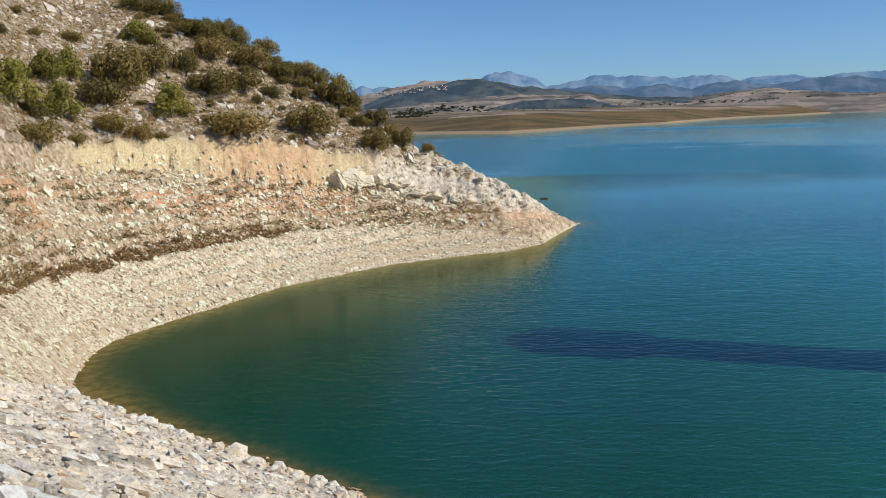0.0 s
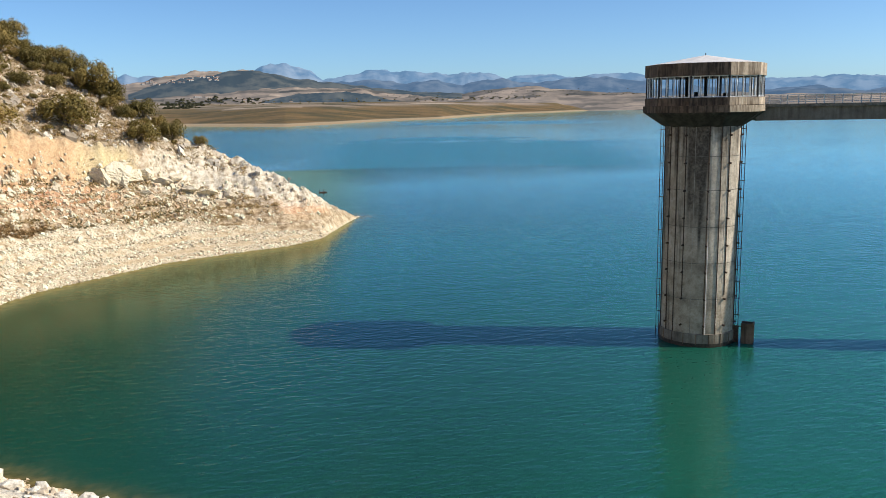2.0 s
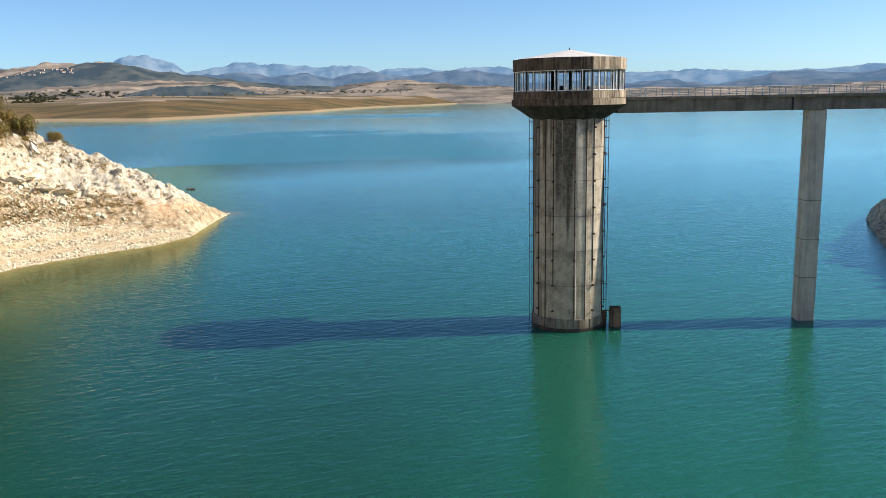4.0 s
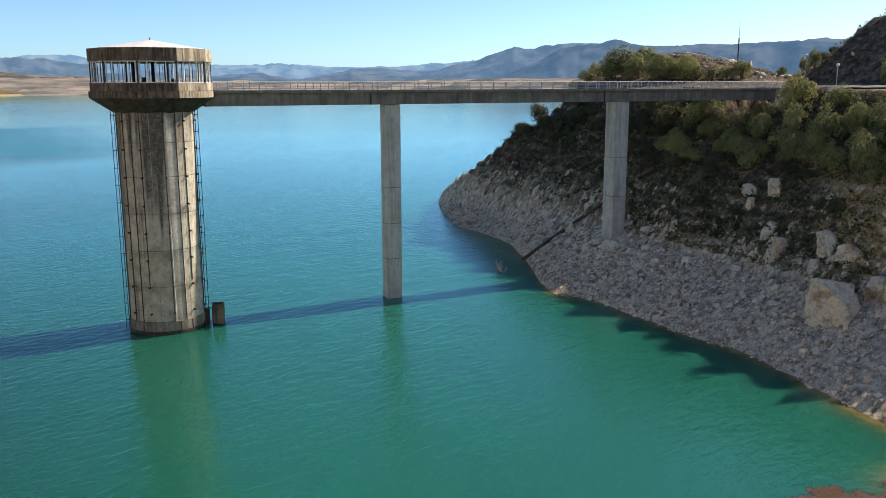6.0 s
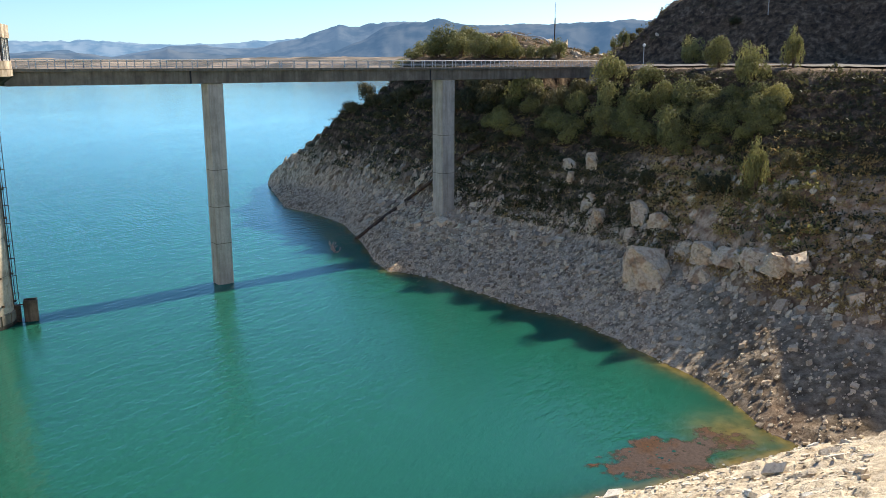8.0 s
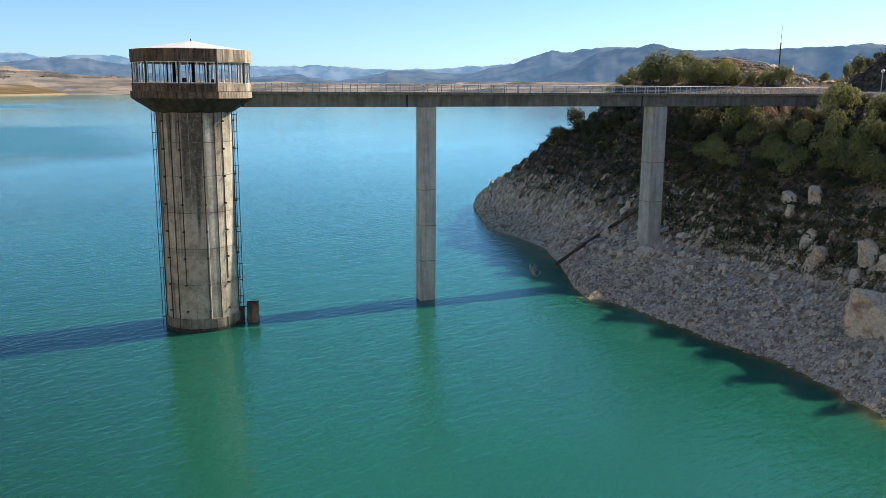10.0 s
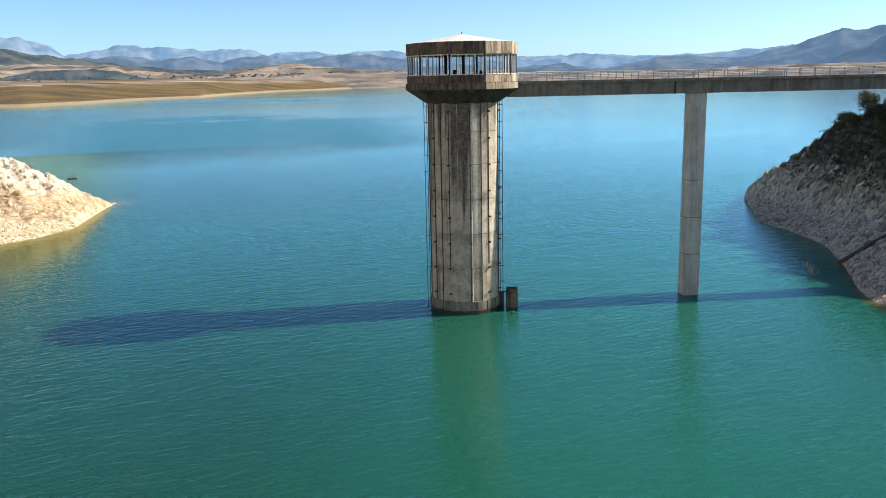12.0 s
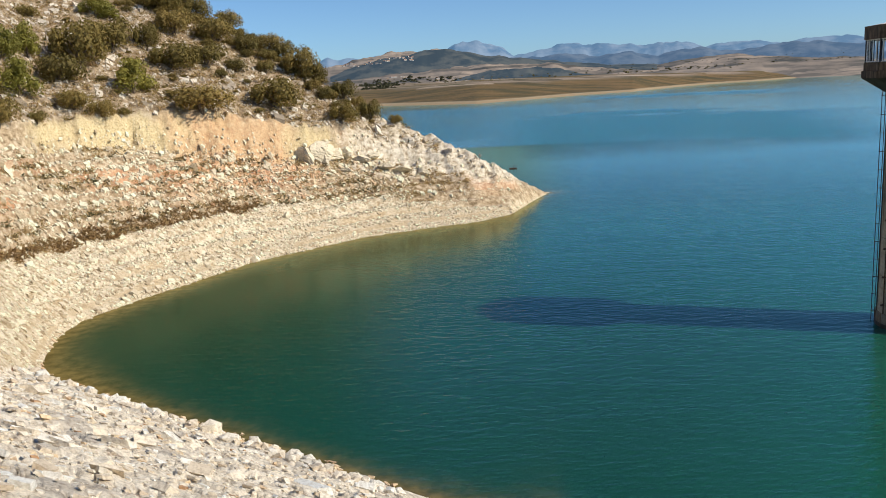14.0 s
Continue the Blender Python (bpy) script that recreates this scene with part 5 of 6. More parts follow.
def plants(rows, kind, name, label, category, group, near=50.0, far=330.0):
    for k, (az, rise, half, tall) in enumerate(rows):
        p = on_land(az, rise, near, far)
        d = math.hypot(p.x, p.y)
        w, h = radians(half) * d * (1.4 if kind == "pine" else 1.12 if kind == "olive" else 0.95), radians(tall) * d * 1.05
        put_plant(kind, k % 3, name, label, category, group, p, w, h / 1.05 if kind != "pine" else h / 1.45, k * 2.1)


LEFT_PINES = [
    (26.5, 1.4, 1.44, 3.11), (24.6, 2.9, 1.05, 2.33), (23.3, 2.9, 0.93, 2.14), (24.0, 0.6, 1.16, 2.49), (19.2, 5.3, 0.93, 1.55),
    (18.4, 5.0, 0.74, 1.05), (17.5, 0.5, 1.32, 2.33),
]
LEFT_LOW = [
    (20.4, 2.5, 1.94, 2.87), (18.5, 3.2, 1.55, 2.10), (21.6, 1.4, 1.55, 2.10), (25.6, 0.7, 0.93, 1.16), (25.4, -1.0, 1.32, 1.71),
    (21.1, -0.3, 1.16, 1.44), (19.5, -0.9, 0.93, 1.16), (23.3, -1.2, 0.66, 0.78), (13.5, -0.8, 2.14, 1.9), (8.7, -0.9, 1.86, 2.1),
    (9.2, 1.4, 0.66, 0.93), (5.4, -0.5, 0.66, 1.05), (4.3, -2.0, 1.09, 1.40), (2.5, -2.0, 0.85, 1.40), (0.8, -2.3, 0.50, 0.78),
    (14.9, 1.9, 1.71, 1.83), (12.9, 2.1, 1.32, 1.55), (11.1, 1.6, 0.78, 1.05),
]
LEFT_HIGH = [
    (16.4, 3.4, 0.93, 1.55), (14.7, 4.1, 1.32, 1.83), (12.3, 3.6, 1.32, 1.83), (15.3, 5.5, 1.32, 1.32), (10.2, 2.8, 0.93, 1.32),
    (8.8, 3.0, 1.05, 1.32), (6.9, 1.1, 1.32, 2.10), (4.2, 0.1, 0.93, 1.32), (17.5, 6.9, 1.16, 1.32), (19.1, 7.1, 1.05, 1.05),
    (13.8, 5.7, 0.78, 1.32), (23.0, 5.3, 0.66, 0.78), (25.0, 5.6, 0.39, 0.58), (25.9, 6.9, 0.47, 0.54), (26.8, 5.7, 0.39, 0.78),
    (5.9, 0.8, 0.78, 1.16), (7.9, 2.2, 0.85, 1.40), (11.3, 4.3, 0.93, 1.40), (13.1, 5.0, 0.93, 1.40), (3.3, -0.5, 0.54, 0.93),
]
plants(LEFT_PINES, "pine", "pine_tree", "young yellow-green pine on the dry hillside", "tree", "pines on the hillside")
plants(LEFT_LOW, "olive", "shrub", "dark olive-green shrub above the yellow scarp", "shrub", "shrubs on the hillside")
plants(LEFT_HIGH, "olive", "shrub", "dark olive-green shrub on the dry hillside", "shrub", "shrubs on the hillside")
RIGHT_TREES = [
    (-74.2, -1.5, 1.4, 1.90), (-79.2, -0.0, 1.13, 1.59), (-80.9, -0.3, 1.05, 1.94), (-76.7, -1.6, 1.25, 1.3), (-82.8, -1.4, 1.51, 2.33),
    (-84.6, -3.2, 1.13, 1.79), (-85.3, -0.3, 0.78, 2.10), (-79.1, -2.8, 1.71, 1.79), (-77.6, -3.0, 0.97, 1.86), (-76.0, -3.8, 1.32, 2.10),
    (-74.1, -3.1, 1.32, 1.90), (-72.1, -3.4, 1.0, 1.5), (-68.7, -2.5, 1.55, 1.71), (-78.2, -5.4, 1.55, 2.45), (-80.4, -4.3, 1.16, 1.71),
    (-81.9, -3.2, 0.97, 1.55),
]
KNOLL_TREES = [
    (-70.7, 0.3, 0.78, 1.13), (-68.9, 0.3, 0.58, 0.85), (-67.3, 0.3, 1.13, 1.51), (-63.4, 0.5, 1.75, 1.75), (-61.7, 0.6, 0.97, 0.78),
    (-65.7, 0.3, 1.36, 1.55), (-60.4, 0.4, 0.78, 0.54), (-64.7, 1.6, 0.97, 0.78), (-73.1, 1.0, 0.39, 0.54), (-74.9, 1.0, 0.54, 1.01), (-74.3, 0.9, 0.47, 0.70),
    (-62.6, 0.4, 1.0, 1.2), (-64.2, 0.4, 1.1, 1.3), (-66.5, 0.5, 1.0, 1.1), (-68.0, 0.3, 0.8, 0.8), (-69.8, 0.3, 0.7, 0.8), (-61.0, 0.3, 0.9, 0.6), (-65.2, 1.2, 0.8, 0.8),
]
RIGHT_BUSHES = [
    (-76.8, -8.5, 0.70, 1.48), (-80.5, -8.4, 0.66, 1.13), (-81.7, -8.5, 0.93, 1.51), (-82.9, -8.8, 0.78, 1.13), (-57.9, -2.2, 0.93, 1.16),
    (-56.6, -3.0, 0.54, 0.70), (-59.9, -2.6, 0.78, 0.78), (-65.4, -2.5, 1.16, 1.71), (-66.7, -2.7, 1.01, 1.55), (-85.7, -9.2, 0.85, 1.40), (-85.7, -6.7, 0.78, 1.16),
    (-56.9, -3.3, 0.7, 0.8), (-58.3, -2.9, 0.9, 1.0), (-59.4, -3.3, 0.85, 0.95), (-60.5, -2.7, 0.9, 1.1), (-61.7, -3.1, 0.8, 1.0), (-64.9, -3.1, 1.0, 1.4),
    (-66.2, -2.9, 1.1, 1.4), (-67.5, -3.2, 1.0, 1.2), (-69.2, -2.8, 1.1, 1.4), (-71.0, -3.0, 1.1, 1.5), (-72.2, -2.4, 1.1, 1.6),
]
plants(RIGHT_TREES, "tree", "tree", "rounded yellow-green tree below the access road", "tree", "trees on the shaded bank", 60, 260)
plants(KNOLL_TREES, "tree", "tree", "green tree on the rocky knoll behind the bridge", "tree", "trees on the knoll", 150, 300)
plants(RIGHT_BUSHES, "dense", "shrub", "dark green shrub on the shaded bank", "shrub", "shrubs on the shaded bank", 60, 260)
plants([(-83.7, -8.4, 1.0, 3.0)], "tree", "sapling", "slender light-green sapling on the bank", "tree", "", 60, 260)
bx, by = sample(50, -66, -85, 66, 215, lambda az, r, x, y, z, k: (z > 17.0) & (z < np.interp(-az, [66, 72, 77, 80, 90], [23, 20, 21, 24, 24.5])))
bz = land(bx, by)[0]
for k in range(len(bx)):
    w = float(rng.uniform(1.6, 2.8))
    put_plant("tree", k % 3, "tree", "rounded yellow-green tree below the access road", "tree", "trees on the shaded bank", Vector((bx[k], by[k], bz[k])), w, w * float(rng.uniform(0.95, 1.3)), k * 1.7)
bx, by = sample(62, -57, -85, 66, 215, lambda az, r, x, y, z, k: (z > 15.5) & (z < np.interp(-az, [66, 69, 77, 80], [28, 21, 21, 28])) & (k["soil"] > 0.5) & (r < right_knots(-az)[2][0] + 2))
bz = land(bx, by)[0]
for k in range(len(bx)):
    w = float(rng.uniform(1.1, 2.6))
    put_plant("dense", k % 3, "shrub", "dark green shrub on the shaded bank", "shrub", "shrubs on the shaded bank", Vector((bx[k], by[k], bz[k])), w, w * float(rng.uniform(0.8, 1.25)), k * 1.7)


for k, a in enumerate(np.arange(20.5, 2.2, -0.42)):
    r = float(left_knots(np.array([a]))[4][0][0]) - float(rng.uniform(0.5, 7.0))
    p = polar(a, r)
    w = float(rng.uniform(1.7, 3.2)) * (0.75 if a < 6 else 1.0)
    put_plant("olive", k % 3, "shrub", "dark olive-green shrub on the dry hillside", "shrub", "shrubs on the hillside", Vector((p.x, p.y, height(p.x, p.y))), w, w * float(rng.uniform(0.8, 1.1)), k * 1.7)
bx, by = sample(40, 19, 4, 150, 300, lambda az, r, x, y, z, k: left_zone(3, 4)(az, r, x, y, z, k) & (r > 0.35 * left_knots(az)[3][0] + 0.65 * left_knots(az)[4][0]))
bz = land(bx, by)[0]
for k in range(len(bx)):
    w = float(rng.uniform(1.5, 2.8))
    put_plant("olive", k % 3, "shrub", "dark olive-green shrub on the dry hillside", "shrub", "shrubs on the hillside", Vector((bx[k], by[k], bz[k])), w, w * float(rng.uniform(0.75, 1.0)), k * 1.7)
bx, by = sample(64, 21, 1, 120, 300, lambda az, r, x, y, z, k: left_zone(3, 4)(az, r, x, y, z, k) & (fbm(x, y, 16, 3, 83) > -0.05))
bz = land(bx, by)[0]
for k in range(len(bx)):
    w = float(rng.uniform(0.7, 2.1))
    put_plant("olive", k % 3, "shrub", "dark olive-green shrub on the dry hillside", "shrub", "shrubs on the hillside", Vector((bx[k], by[k], bz[k])), w, w * float(rng.uniform(0.8, 1.1)), k * 1.7)
bx, by = sample(26, -73, -92, 160, 260, lambda az, r, x, y, z, k: (z > 33) & (r > right_knots(-az)[2][0] + 31))
bz = land(bx, by)[0]
for k in range(len(bx)):
    w = float(rng.uniform(0.8, 2.0))
    put_plant("dense", k % 3, "shrub", "dark green shrub on the rocky hill", "shrub", "shrubs on the rocky hill", Vector((bx[k], by[k], bz[k])), w, w * float(rng.uniform(0.8, 1.2)), k * 1.7)


def brush(n, args, size, mat, label, blades=18):
    """Low dry growth as one object."""
    x, y = sample(n, *args)
    m = len(x)
    z = land(x, y)[0]
    s = size * np.exp(rng.normal(0, 0.4, m))
    c = np.repeat(np.stack([x, y, z], 1), blades, 0)
    S = np.repeat(s, blades)[:, None]
    d = rng.normal(size=(m * blades, 3))
    d[:, 2] = np.abs(d[:, 2]) * 0.8
    p = c + d * S * 0.45
    t = rng.normal(size=d.shape) * 0.6 + d * 0.6
    t /= np.linalg.norm(t, axis=1)[:, None]
    b = np.cross(t, rng.normal(size=d.shape))
    b /= np.linalg.norm(b, axis=1)[:, None]
    v = np.stack([p - t * S * 0.27, p + b * S * 0.22, p + t * S * 0.27], 1).reshape(-1, 3)
    me = mesh_from("dry_brush", v, np.arange(len(v)).reshape(-1, 3), mat, False)
    return tagged(new("dry_brush", me), label, "brush", kind="stuff")


def brown_line(az, r, x, y, z, k):
    q = left_knots(az)[1][0]
    return (np.abs(r - q - 1.2 + 1.0 * np.sin(az * 2.3)) < 1.6) & (az > 10.5)


brush(1700, (30, 10, 100, 235, brown_line), 0.55, M_DRY, "band of dry red-brown brush along an old waterline")
def ledge_rows(az, r, x, y, z, k):
    """Tufts gather in level rows on the old waterlines."""
    return left_zone(1, 2)(az, r, x, y, z, k) & ((np.sin(3.1 * z + 2.5 * fbm(x, y, 14, 2, 97)) > 0.35) | (rng.random(len(az)) < 0.45)) & (fbm(x, y, 5, 3, 99) > -0.05)


brush(4600, (32, -4, 100, 240, ledge_rows), 0.46, M_DRY, "dry brown tufts between the rubble")
brush(2000, (32, 2, 100, 240, ledge_rows), 0.42, M_SHADE, "dark low tufts between the rubble")
brush(8500, (32, -2, 120, 300, left_zone(3, 4)), 0.55, M_DRY, "dry brown scrub on the hillside")
brush(1800, (32, 0, 120, 300, left_zone(3, 4)), 0.6, M_LEAF, "low olive scrub on the hillside")
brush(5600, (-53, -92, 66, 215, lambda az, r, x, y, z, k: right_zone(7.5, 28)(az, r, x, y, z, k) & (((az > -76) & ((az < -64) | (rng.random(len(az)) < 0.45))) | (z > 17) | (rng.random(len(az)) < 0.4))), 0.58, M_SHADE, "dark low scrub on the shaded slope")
brush(1500, (-76.5, -92, 66, 125, right_zone(6, 19)), 0.42, M_STRAW, "straw-coloured dry grass and broom on the slope")
scatter(1300, (-51.6, -67, 90, 205, right_zone(3, 10)), 0.24, 0.6, 0.9, M_GREY, "grey broken rock on the headland", 0.7, 0.2, True)
brush(380, (-77, -82.5, 98, 118, right_zone(10, 16)), 0.5, M_STRAW, "tan tufts of dry grass on the bank")
brush(500, (-82, -88, 92, 112, right_zone(10, 19)), 0.5, M_TREE, "low yellow-green broom on the bank")
brush(2200, (-62, -79, 90, 140, right_zone(6, 15)), 0.45, M_SHADE, "dark low scrub among the rocks")
brush(900, (-52.5, -66, 90, 205, right_zone(7, 22)), 0.5, M_SHADE, "dark low scrub on the rocky headland")
brush(3000, (-56, -92, 66, 200, right_zone(6, 22)), 0.32, M_STRAW, "thin straw-coloured dry grass on the slope")


# ---- access road, cars, lamps, mast ----
M_ROAD = simple("asphalt", (0.10, 0.095, 0.09), (0.17, 0.16, 0.15), 1.2, 0.9, 0.01)
M_CARD = simple("dark_car_paint", (0.012, 0.013, 0.016), (0.02, 0.021, 0.024), 2.0, 0.25, 0.0)
M_CARW = simple("white_car_paint", (0.62, 0.62, 0.6), (0.7, 0.7, 0.68), 2.0, 0.3, 0.0)
M_TYRE = simple("tyre_rubber", (0.012, 0.012, 0.012), (0.03, 0.03, 0.03), 8.0, 0.9, 0.0)
M_WIN = simple("car_window", (0.02, 0.024, 0.028), (0.03, 0.034, 0.04), 2.0, 0.08, 0.0)
M_LAMP = simple("lamp_globe", (0.75, 0.75, 0.72), (0.82, 0.82, 0.8), 2.0, 0.35, 0.0)
M_WEED, wd_n, wd_l, wd_b = material("brown_weed", 0.9)
wd_p = place(wd_n)
wd_c = mixc(wd_n, wd_l, ramp(wd_n, wd_l, noise_node(wd_n, wd_l, 0.22, 3, wd_p), [(0.5, (0, 0, 0)), (0.6, (1, 1, 1))]), (0.07, 0.047, 0.040), (0.075, 0.031, 0.009))
wd_l.new(mixc(wd_n, wd_l, 1.0, wd_c, ramp(wd_n, wd_l, noise_node(wd_n, wd_l, 4.0, 8, wd_p, 0.75), [(0.38, (0.4, 0.38, 0.36)), (0.6, (1.1, 1.07, 1.05))]), "MULTIPLY"), wd_b.inputs["Base Color"])
wd_l.new(attr(wd_n, "cover"), wd_b.inputs["Alpha"])
M_WOOD = simple("dead_wood", (0.24, 0.20, 0.16), (0.46, 0.41, 0.34), 5.0, 0.9, 0.01)
M_PIPE = simple("rusty_pipe", (0.07, 0.04, 0.025), (0.15, 0.10, 0.07), 2.0, 0.85, 0.01)


def build_road():
    bb = np.linspace(72.5, 92, 60)
    base = right_knots(bb)[2][0]
    v = []
    for k, b in enumerate(bb):
        for off in (7.0, 8.0, 13.0, 14.0):
            p = polar(-b, base[k] + off)
            v.append((p.x, p.y, height(p.x, p.y) + 0.25))
    me = mesh_from("road", np.array(v), grid_faces(60, 4)[:, ::-1], M_ROAD)
    return tagged(new("road", me), "pale worn asphalt access road along the bank", "road", kind="structure")


build_road()


def car(az, r, turn, paint, label, high):
    e = tagged(new("car"), label, "car", "parked cars")
    p = polar(az, r)
    e.matrix_world = Matrix.Translation((p.x, p.y, height(p.x, p.y) + 0.05)) @ Matrix.Rotation(turn, 4, "Z")
    part("body", box_bm(-2.15, 2.15, -0.88, 0.88, 0.32, 0.95, 0.12), paint, e)
    bm = box_bm(-1.9, 1.0, -0.8, 0.8, 0.93, high, 0.1)
    for v in bm.verts:
        if v.co.z > 1.2:
            v.co.x = v.co.x * 0.82 - 0.1
            v.co.y *= 0.86
    cab = part("cabin", bm, paint, e)
    for s in (-1, 1):
        part("side_window", box_bm(-1.45, 0.6, s * 0.755 - 0.02, s * 0.755 + 0.02, 1.02, high - 0.15), M_WIN, cab)
    part("windscreen", box_bm(0.72, 0.78, -0.62, 0.62, 1.0, high - 0.12), M_WIN, cab)
    for x in (-1.35, 1.35):
        for s in (-1, 1):
            w = part("wheel", rod(bmesh.new(), (x, s * 0.72, 0.33), (x, s * 0.92, 0.33), 0.33, 14), M_TYRE, e)
            part("rim", rod(bmesh.new(), (x, s * 0.9, 0.33), (x, s * 0.94, 0.33), 0.2, 10), M_RAIL, w)
    for s in (-0.6, 0.6):
        part("headlight", box_bm(2.1, 2.17, s - 0.17, s + 0.17, 0.62, 0.78), M_LAMP, e)


def roadside(b, off):
    return float(right_knots(np.array([b]))[2][0][0]) + off


car(-74.9, roadside(74.9, 10.5), 0.5, M_CARD, "dark parked van beside the access road", 1.9)
car(-73.6, roadside(73.6, 11.0), 0.4, M_CARW, "white parked car beside the bridge end", 1.45)


def street_lamp(az, r, tall):
    p = polar(az, r)
    e = tagged(new("street_lamp"), "slim grey street lamp with a white globe", "lamp", "street lamps")
    e.location = (p.x, p.y, height(p.x, p.y) - 0.1)
    part("pole", rod(bmesh.new(), (0, 0, 0), (0, 0, tall), 0.06), M_RAIL, e)
    bm = bmesh.new()
    bmesh.ops.create_icosphere(bm, subdivisions=2, radius=0.28)
    bmesh.ops.translate(bm, verts=bm.verts, vec=(0, 0, tall + 0.2))
    part("globe", bm, M_LAMP, e, "", True)
    part("collar", rod(bmesh.new(), (0, 0, tall - 0.1), (0, 0, tall + 0.02), 0.14), M_RAIL, e)


street_lamp(-76.2, roadside(76.2, 15.5), 3.4)
street_lamp(-83.6, 160, 4.2)
street_lamp(-74.4, 185, 2.6)

mp_ = polar(-70.4, 186)
mast = tagged(new("mast"), "thin dark radio mast on the knoll", "mast")
mast.location = (mp_.x, mp_.y, height(mp_.x, mp_.y) - 0.3)
part("pole", rod(bmesh.new(), (0, 0, 0), (0, 0, 7.0), 0.13), M_IRON, mast)
part("antenna", rod(bmesh.new(), (0, 0, 7.0), (0, 0, 10.2), 0.04), M_IRON, mast)


def guard_rail():
    e = tagged(new("guard_rail"), "white metal guard rail on the knoll", "railing")
    pts = []
    for b in np.linspace(67.2, 70.0, 9):
        p = polar(-b, 192)
        pts.append(Vector((p.x, p.y, height(p.x, p.y))))
    for k, p in enumerate(pts):
        part("post", rod(bmesh.new(), p - Vector((0, 0, 0.2)), p + Vector((0, 0, 1.0)), 0.06), M_RAIL, e)
        if k:
            part("beam", rod(bmesh.new(), pts[k - 1] + Vector((0, 0, 0.95)), p + Vector((0, 0, 0.95)), 0.16, 4), M_FRAME, e)


guard_rail()


# ---- shore clutter ----
def bank_pipe():
    e = tagged(new("drain_pipe"), "long rusty pipe lying down the rocky slope", "pipe")
    pts = [on_land(a, r) + Vector((0, 0, 0.45)) for a, r in ((-55.84, -12.74), (-57.18, -11.8), (-58.55, -10.81), (-59.72, -9.95), (-60.87, -9.15), (-62.97, -7.72), (-64.27, -6.78), (-65.6, -5.88))]
    for a, b in zip(pts, pts[1:]):
        part("pipe_length", rod(bmesh.new(), a, b, 0.3, 8), M_PIPE, e)


bank_pipe()


def dead_tree(p, tall, seed):
    rs = random.Random(seed)
    bm = bmesh.new()

    def grow(a, d, length, rad, level):
        b = a + d * length
        rod(bm, a, b, rad, 5)
        if level:
            for _ in range(3):
                t = Vector((rs.uniform(-1, 1), rs.uniform(-1, 1), rs.uniform(0.0, 1.0))) * 0.9
                grow(a.lerp(b, rs.uniform(0.5, 1.0)), (d + t).normalized(), length * rs.uniform(0.5, 0.75), rad * 0.6, level - 1)

    for k in range(3):
        grow(Vector((0, 0, -0.8)), Vector((rs.uniform(-0.7, 0.7), rs.uniform(-0.7, 0.7), 1)).normalized(), tall * 0.5, 0.06, 3)
    e = tagged(new("dead_tree"), "bleached leafless dead tree standing in shallow water", "tree")
    e.location = p
    part("branches", bm, M_WOOD, e)


dead_tree(polar(-55.5, 129.0, 0.0), 2.6, 4)
dead_tree(on_land(-4.7, -5.0), 2.2, 8)


def weed_mat():
    """Brown weed that floats in the corner between the dam and the bank."""
    g = 0.1
    i, j = np.meshgrid(np.arange(-100, 101), np.arange(-48, 49))
    u, v = i * g, j * g
    x, y = 61.3 + 0.80 * u + 0.60 * v, 9.8 - 0.60 * u + 0.80 * v
    n = fbm(x, y, 3.5, 5, 91, 0.6)
    cover = (1 - ((u + 0.6) / 8.3) ** 2 - ((v + 0.4) / 3.5) ** 2) - 1.3 * np.exp(-((u - 1.6) / 1.7) ** 2 - ((v + 2.1) / 0.9) ** 2) + 1.1 * n + 0.9 * fbm(x, y, 0.8, 4, 93, 0.75) - 0.2
    inside = cover > 0
    z = 0.015 + 0.03 * fbm(x, y, 0.5, 3, 95)
    cell = grid_faces(*u.shape)
    keep = inside.ravel()[cell].all(1)
    used = np.unique(cell[keep])
    back = np.zeros(u.size, int)
    back[used] = np.arange(len(used))
    me = mesh_from("weed_mat", np.stack([x.ravel(), y.ravel(), z.ravel()], 1)[used], back[cell[keep]], M_WEED)
    ob = new("weed_mat", me)
    at = me.attributes.new("cover", "FLOAT", "POINT")
    at.data.foreach_set("value", smooth(cover, 0.0, 0.55).ravel()[used].astype(np.float32))
    return tagged(ob, "ragged mat of red-brown weed floating in shallow water", "weed")


weed_mat()


def raft(p):
    e = tagged(new("raft"), "small dark floating raft with posts", "raft")
    e.location = p
    part("deck", box_bm(-1.3, 1.3, -0.8, 0.8, -0.1, 0.25, 0.05), M_IRON, e)
    for x in (-1.1, 0.2, 1.1):
        part("post", rod(bmesh.new(), (x, 0, 0.2), (x, 0, 1.1), 0.07), M_IRON, e)


raft(Vector((35.3, 285.7, 0)))

# ---- far houses and trees ----
bpy.context.view_layer.update()
DG = bpy.context.evaluated_depsgraph_get()


def far_hit(az, rise):
    ok, p, nrm, idx, ob, m = scene.ray_cast(DG, EYE, aim(az, rise))
    return p if ok and p.y > 900 and ob.name != "water" else None


M_WALL = simple("white_house_wall", (0.46, 0.42, 0.37), (0.62, 0.59, 0.54), 0.1, 0.9, 0.0)
M_TILE = simple("clay_tile_roof", (0.30, 0.17, 0.11), (0.42, 0.26, 0.18), 0.3, 0.9, 0.0)


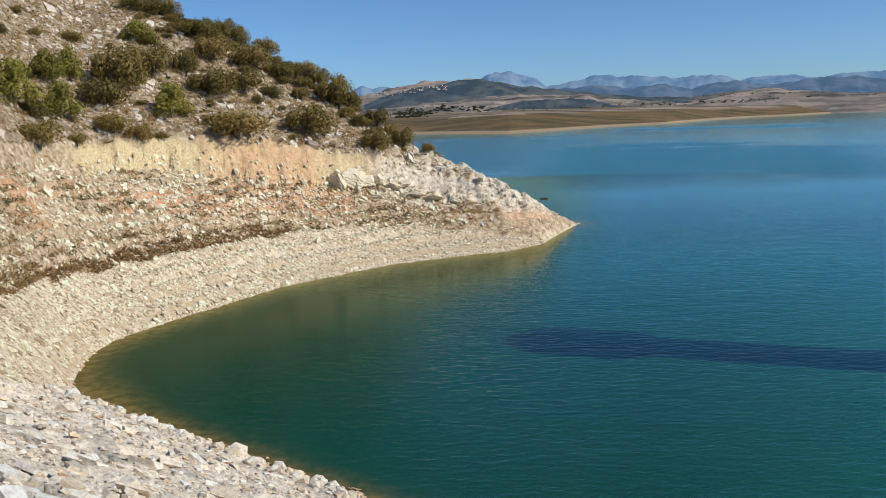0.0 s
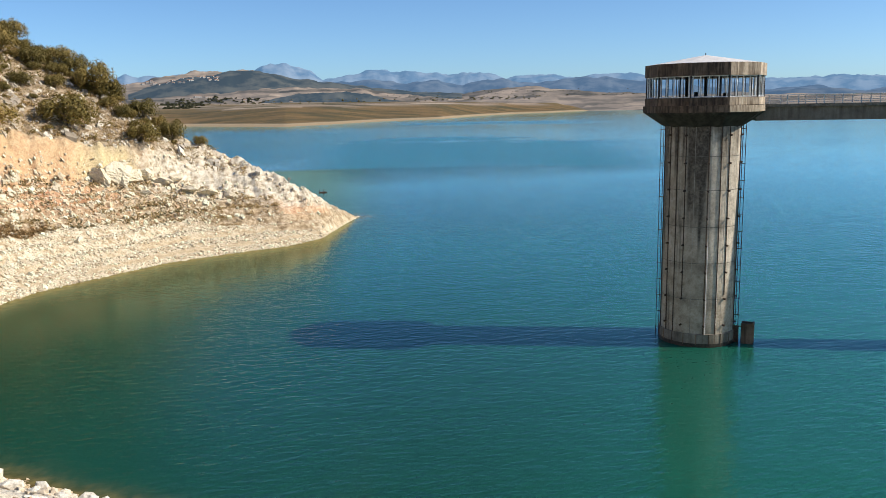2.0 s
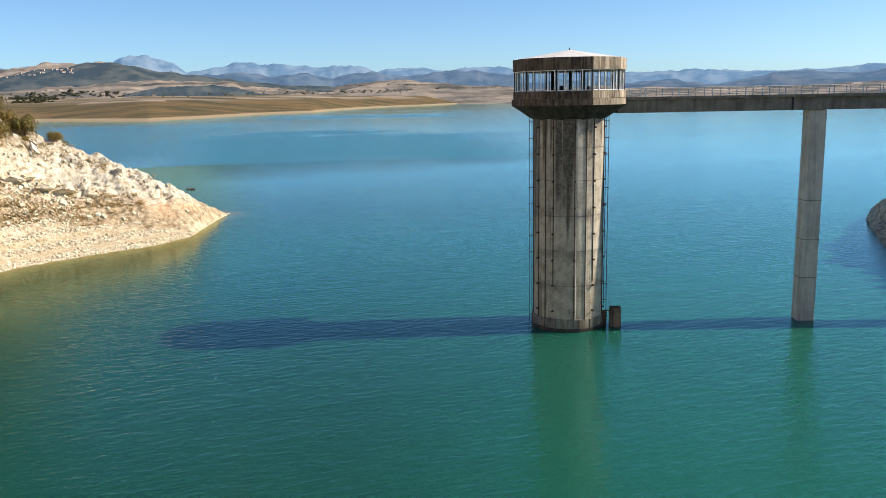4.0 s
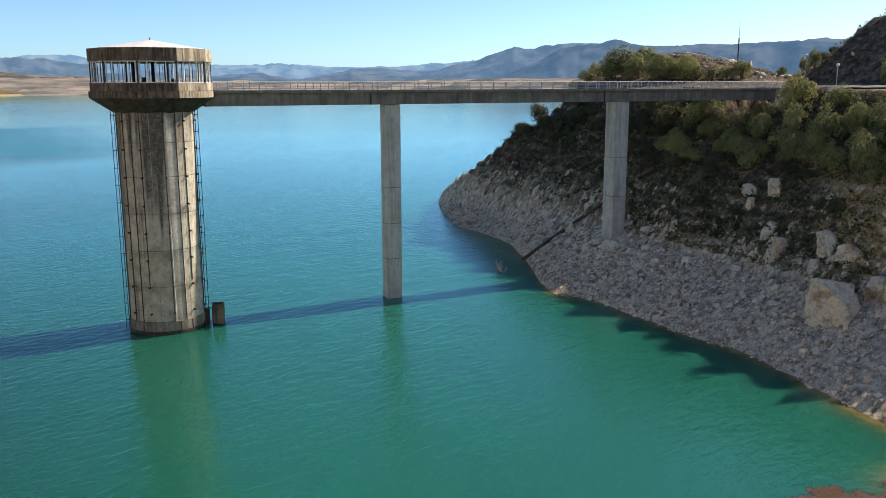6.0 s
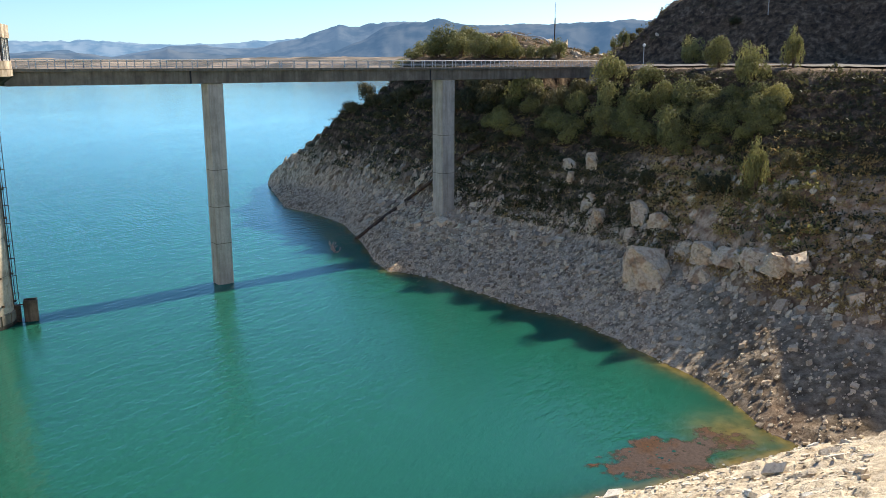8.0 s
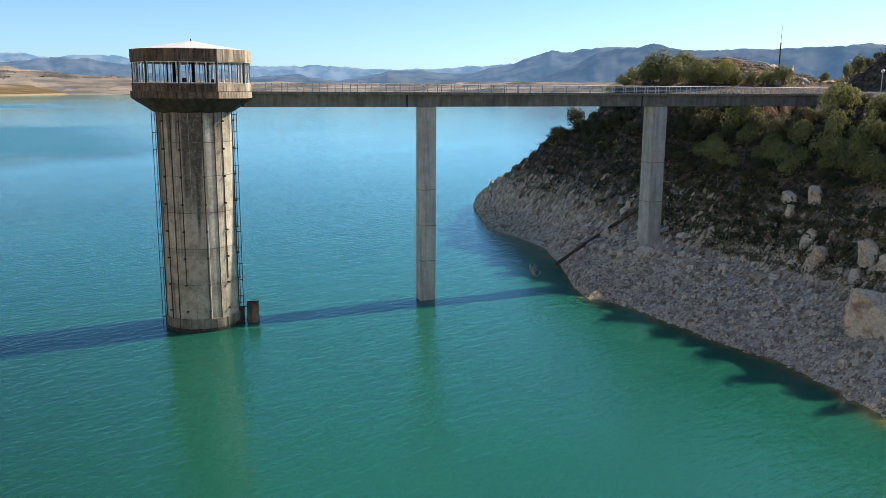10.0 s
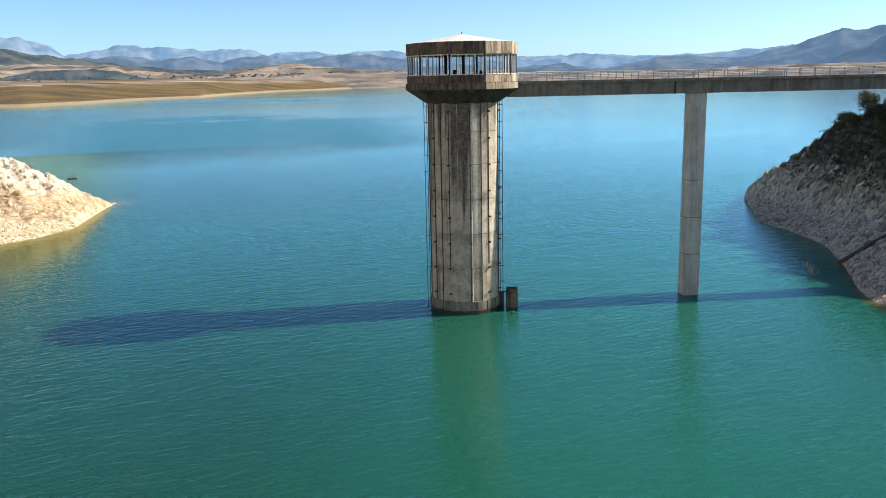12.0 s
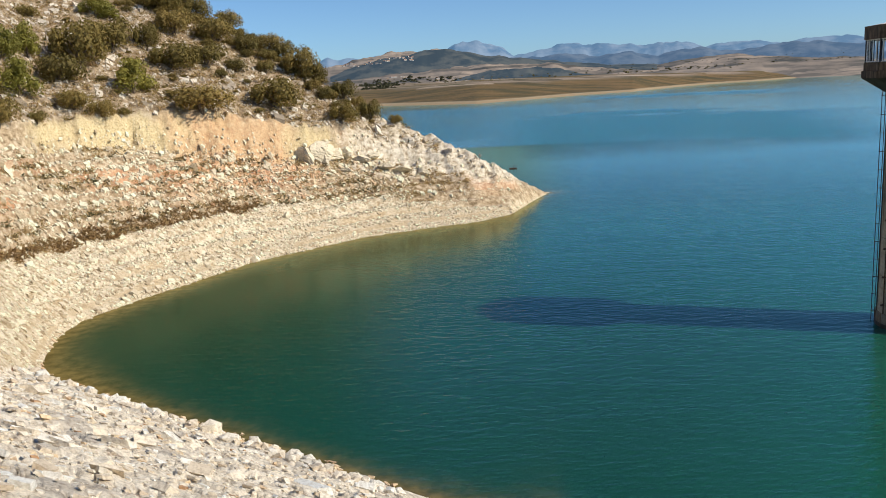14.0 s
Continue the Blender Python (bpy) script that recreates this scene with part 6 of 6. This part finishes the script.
def house(p, w, d, h, turn):
    e = tagged(new("house"), "small white farmhouse with a low tiled roof", "house", "far houses")
    e.matrix_world = Matrix.Translation(p - Vector((0, 0, 0.6))) @ Matrix.Rotation(turn, 4, "Z")
    wall = part("wall", box_bm(-w / 2, w / 2, -d / 2, d / 2, 0, h), M_WALL, e)
    bm = bmesh.new()
    v = [bm.verts.new(c) for c in ((-w / 2 - 0.3, -d / 2 - 0.3, h), (w / 2 + 0.3, -d / 2 - 0.3, h), (w / 2 + 0.3, d / 2 + 0.3, h), (-w / 2 - 0.3, d / 2 + 0.3, h), (-w / 2, 0, h + d * 0.22), (w / 2, 0, h + d * 0.22))]
    for f in ((0, 1, 5, 4), (2, 3, 4, 5), (0, 4, 3), (1, 2, 5), (0, 3, 2, 1)):
        bm.faces.new([v[k] for k in f])
    part("roof", bm, M_TILE, e)
    for x in (-w * 0.3, 0, w * 0.3):
        part("window", box_bm(x - 0.6, x + 0.6, -d / 2 - 0.06, -d / 2, h * 0.35, h * 0.7), M_DARK, e)


rh = random.Random(5)
for az, rise, w in ((0.75, 0.72, 22), (0.2, 0.74, 14), (1.2, 0.66, 10), (-0.9, 0.6, 9), (-5.2, 0.35, 10), (-2.2, 0.5, 12)):
    p = far_hit(az, rise)
    if p:
        house(p, w, w * 0.5, w * 0.22, rh.uniform(-0.4, 0.4))
for k in range(34):
    az = rh.uniform(-0.6, 5.4)
    p = far_hit(az, float(np.interp(az, [-0.6, 3, 5.4], [1.98, 1.72, 1.42])) + rh.uniform(-0.22, 0.1))
    if p:
        house(p, rh.uniform(7, 13), rh.uniform(6, 9), rh.uniform(3, 5), rh.uniform(-0.6, 0.6))


def far_trees(n, boxes, size, label):
    vs = []
    for k in range(n):
        a0, a1, e0, e1 = boxes[k % len(boxes)]
        p = far_hit(rng.uniform(min(a0, a1), max(a0, a1)), rng.uniform(e0, e1))
        if p is None:
            continue
        s = size * math.exp(rng.normal(0, 0.4))
        d = rng.normal(size=(40, 3))
        d /= np.linalg.norm(d, axis=1)[:, None]
        d[:, 2] = np.abs(d[:, 2]) * 0.8
        c = np.array(p) + d * s * np.array([1.3, 1.3, 1.0])
        t = rng.normal(size=(40, 3)) * s * 0.4
        b = rng.normal(size=(40, 3)) * s * 0.4
        vs.append(np.stack([c - t, c + b, c + t, c - b], 1).reshape(-1, 3))
    v = np.concatenate(vs)
    me = mesh_from("far_trees", v, np.arange(len(v)).reshape(-1, 4), M_SHADE, False)
    return tagged(new("far_trees", me), label, "trees", kind="stuff")


far_trees(90, [(3, -3.5, 0.3, 0.65)], 2.4, "dark olive trees round the far farmhouses")
far_trees(170, [(2.5, -16, 0.2, 0.5), (-13, -22, 0.25, 0.45)], 1.7, "dark hedgerow trees on the far plain")
far_trees(150, [(-12, -28, 0.5, 0.95), (-14, -24, 0.75, 0.8), (-18, -32, 0.45, 0.5)], 1.0, "dark hedges between the far ploughed fields")
far_trees(60, [(3, 0.5, 0.0, 0.35)], 2.6, "dark trees on the far shore")


def knoll(az, r, x, y, z, k):
    return (z > 30) & (k["soil"] > 0.3)


brush(1800, (-59, -73, 168, 222, knoll), 0.36, M_SHADE, "dark scrub over the rocky knoll")
brush(1100, (-59, -74, 160, 222, knoll), 0.35, M_DRY, "dry scrub over the rocky knoll")
scatter(260, (-59, -73.5, 165, 222, knoll), 0.4, 0.6, 1.6, M_GREY, "grey rocks on the knoll")
brush(5000, (-74, -92, 165, 260, knoll), 0.36, M_SHADE, "dark scrub over the rocky hill")
scatter(300, (-74, -92, 165, 260, knoll), 0.35, 0.6, 1.2, M_GREY, "grey rocks on the hill")
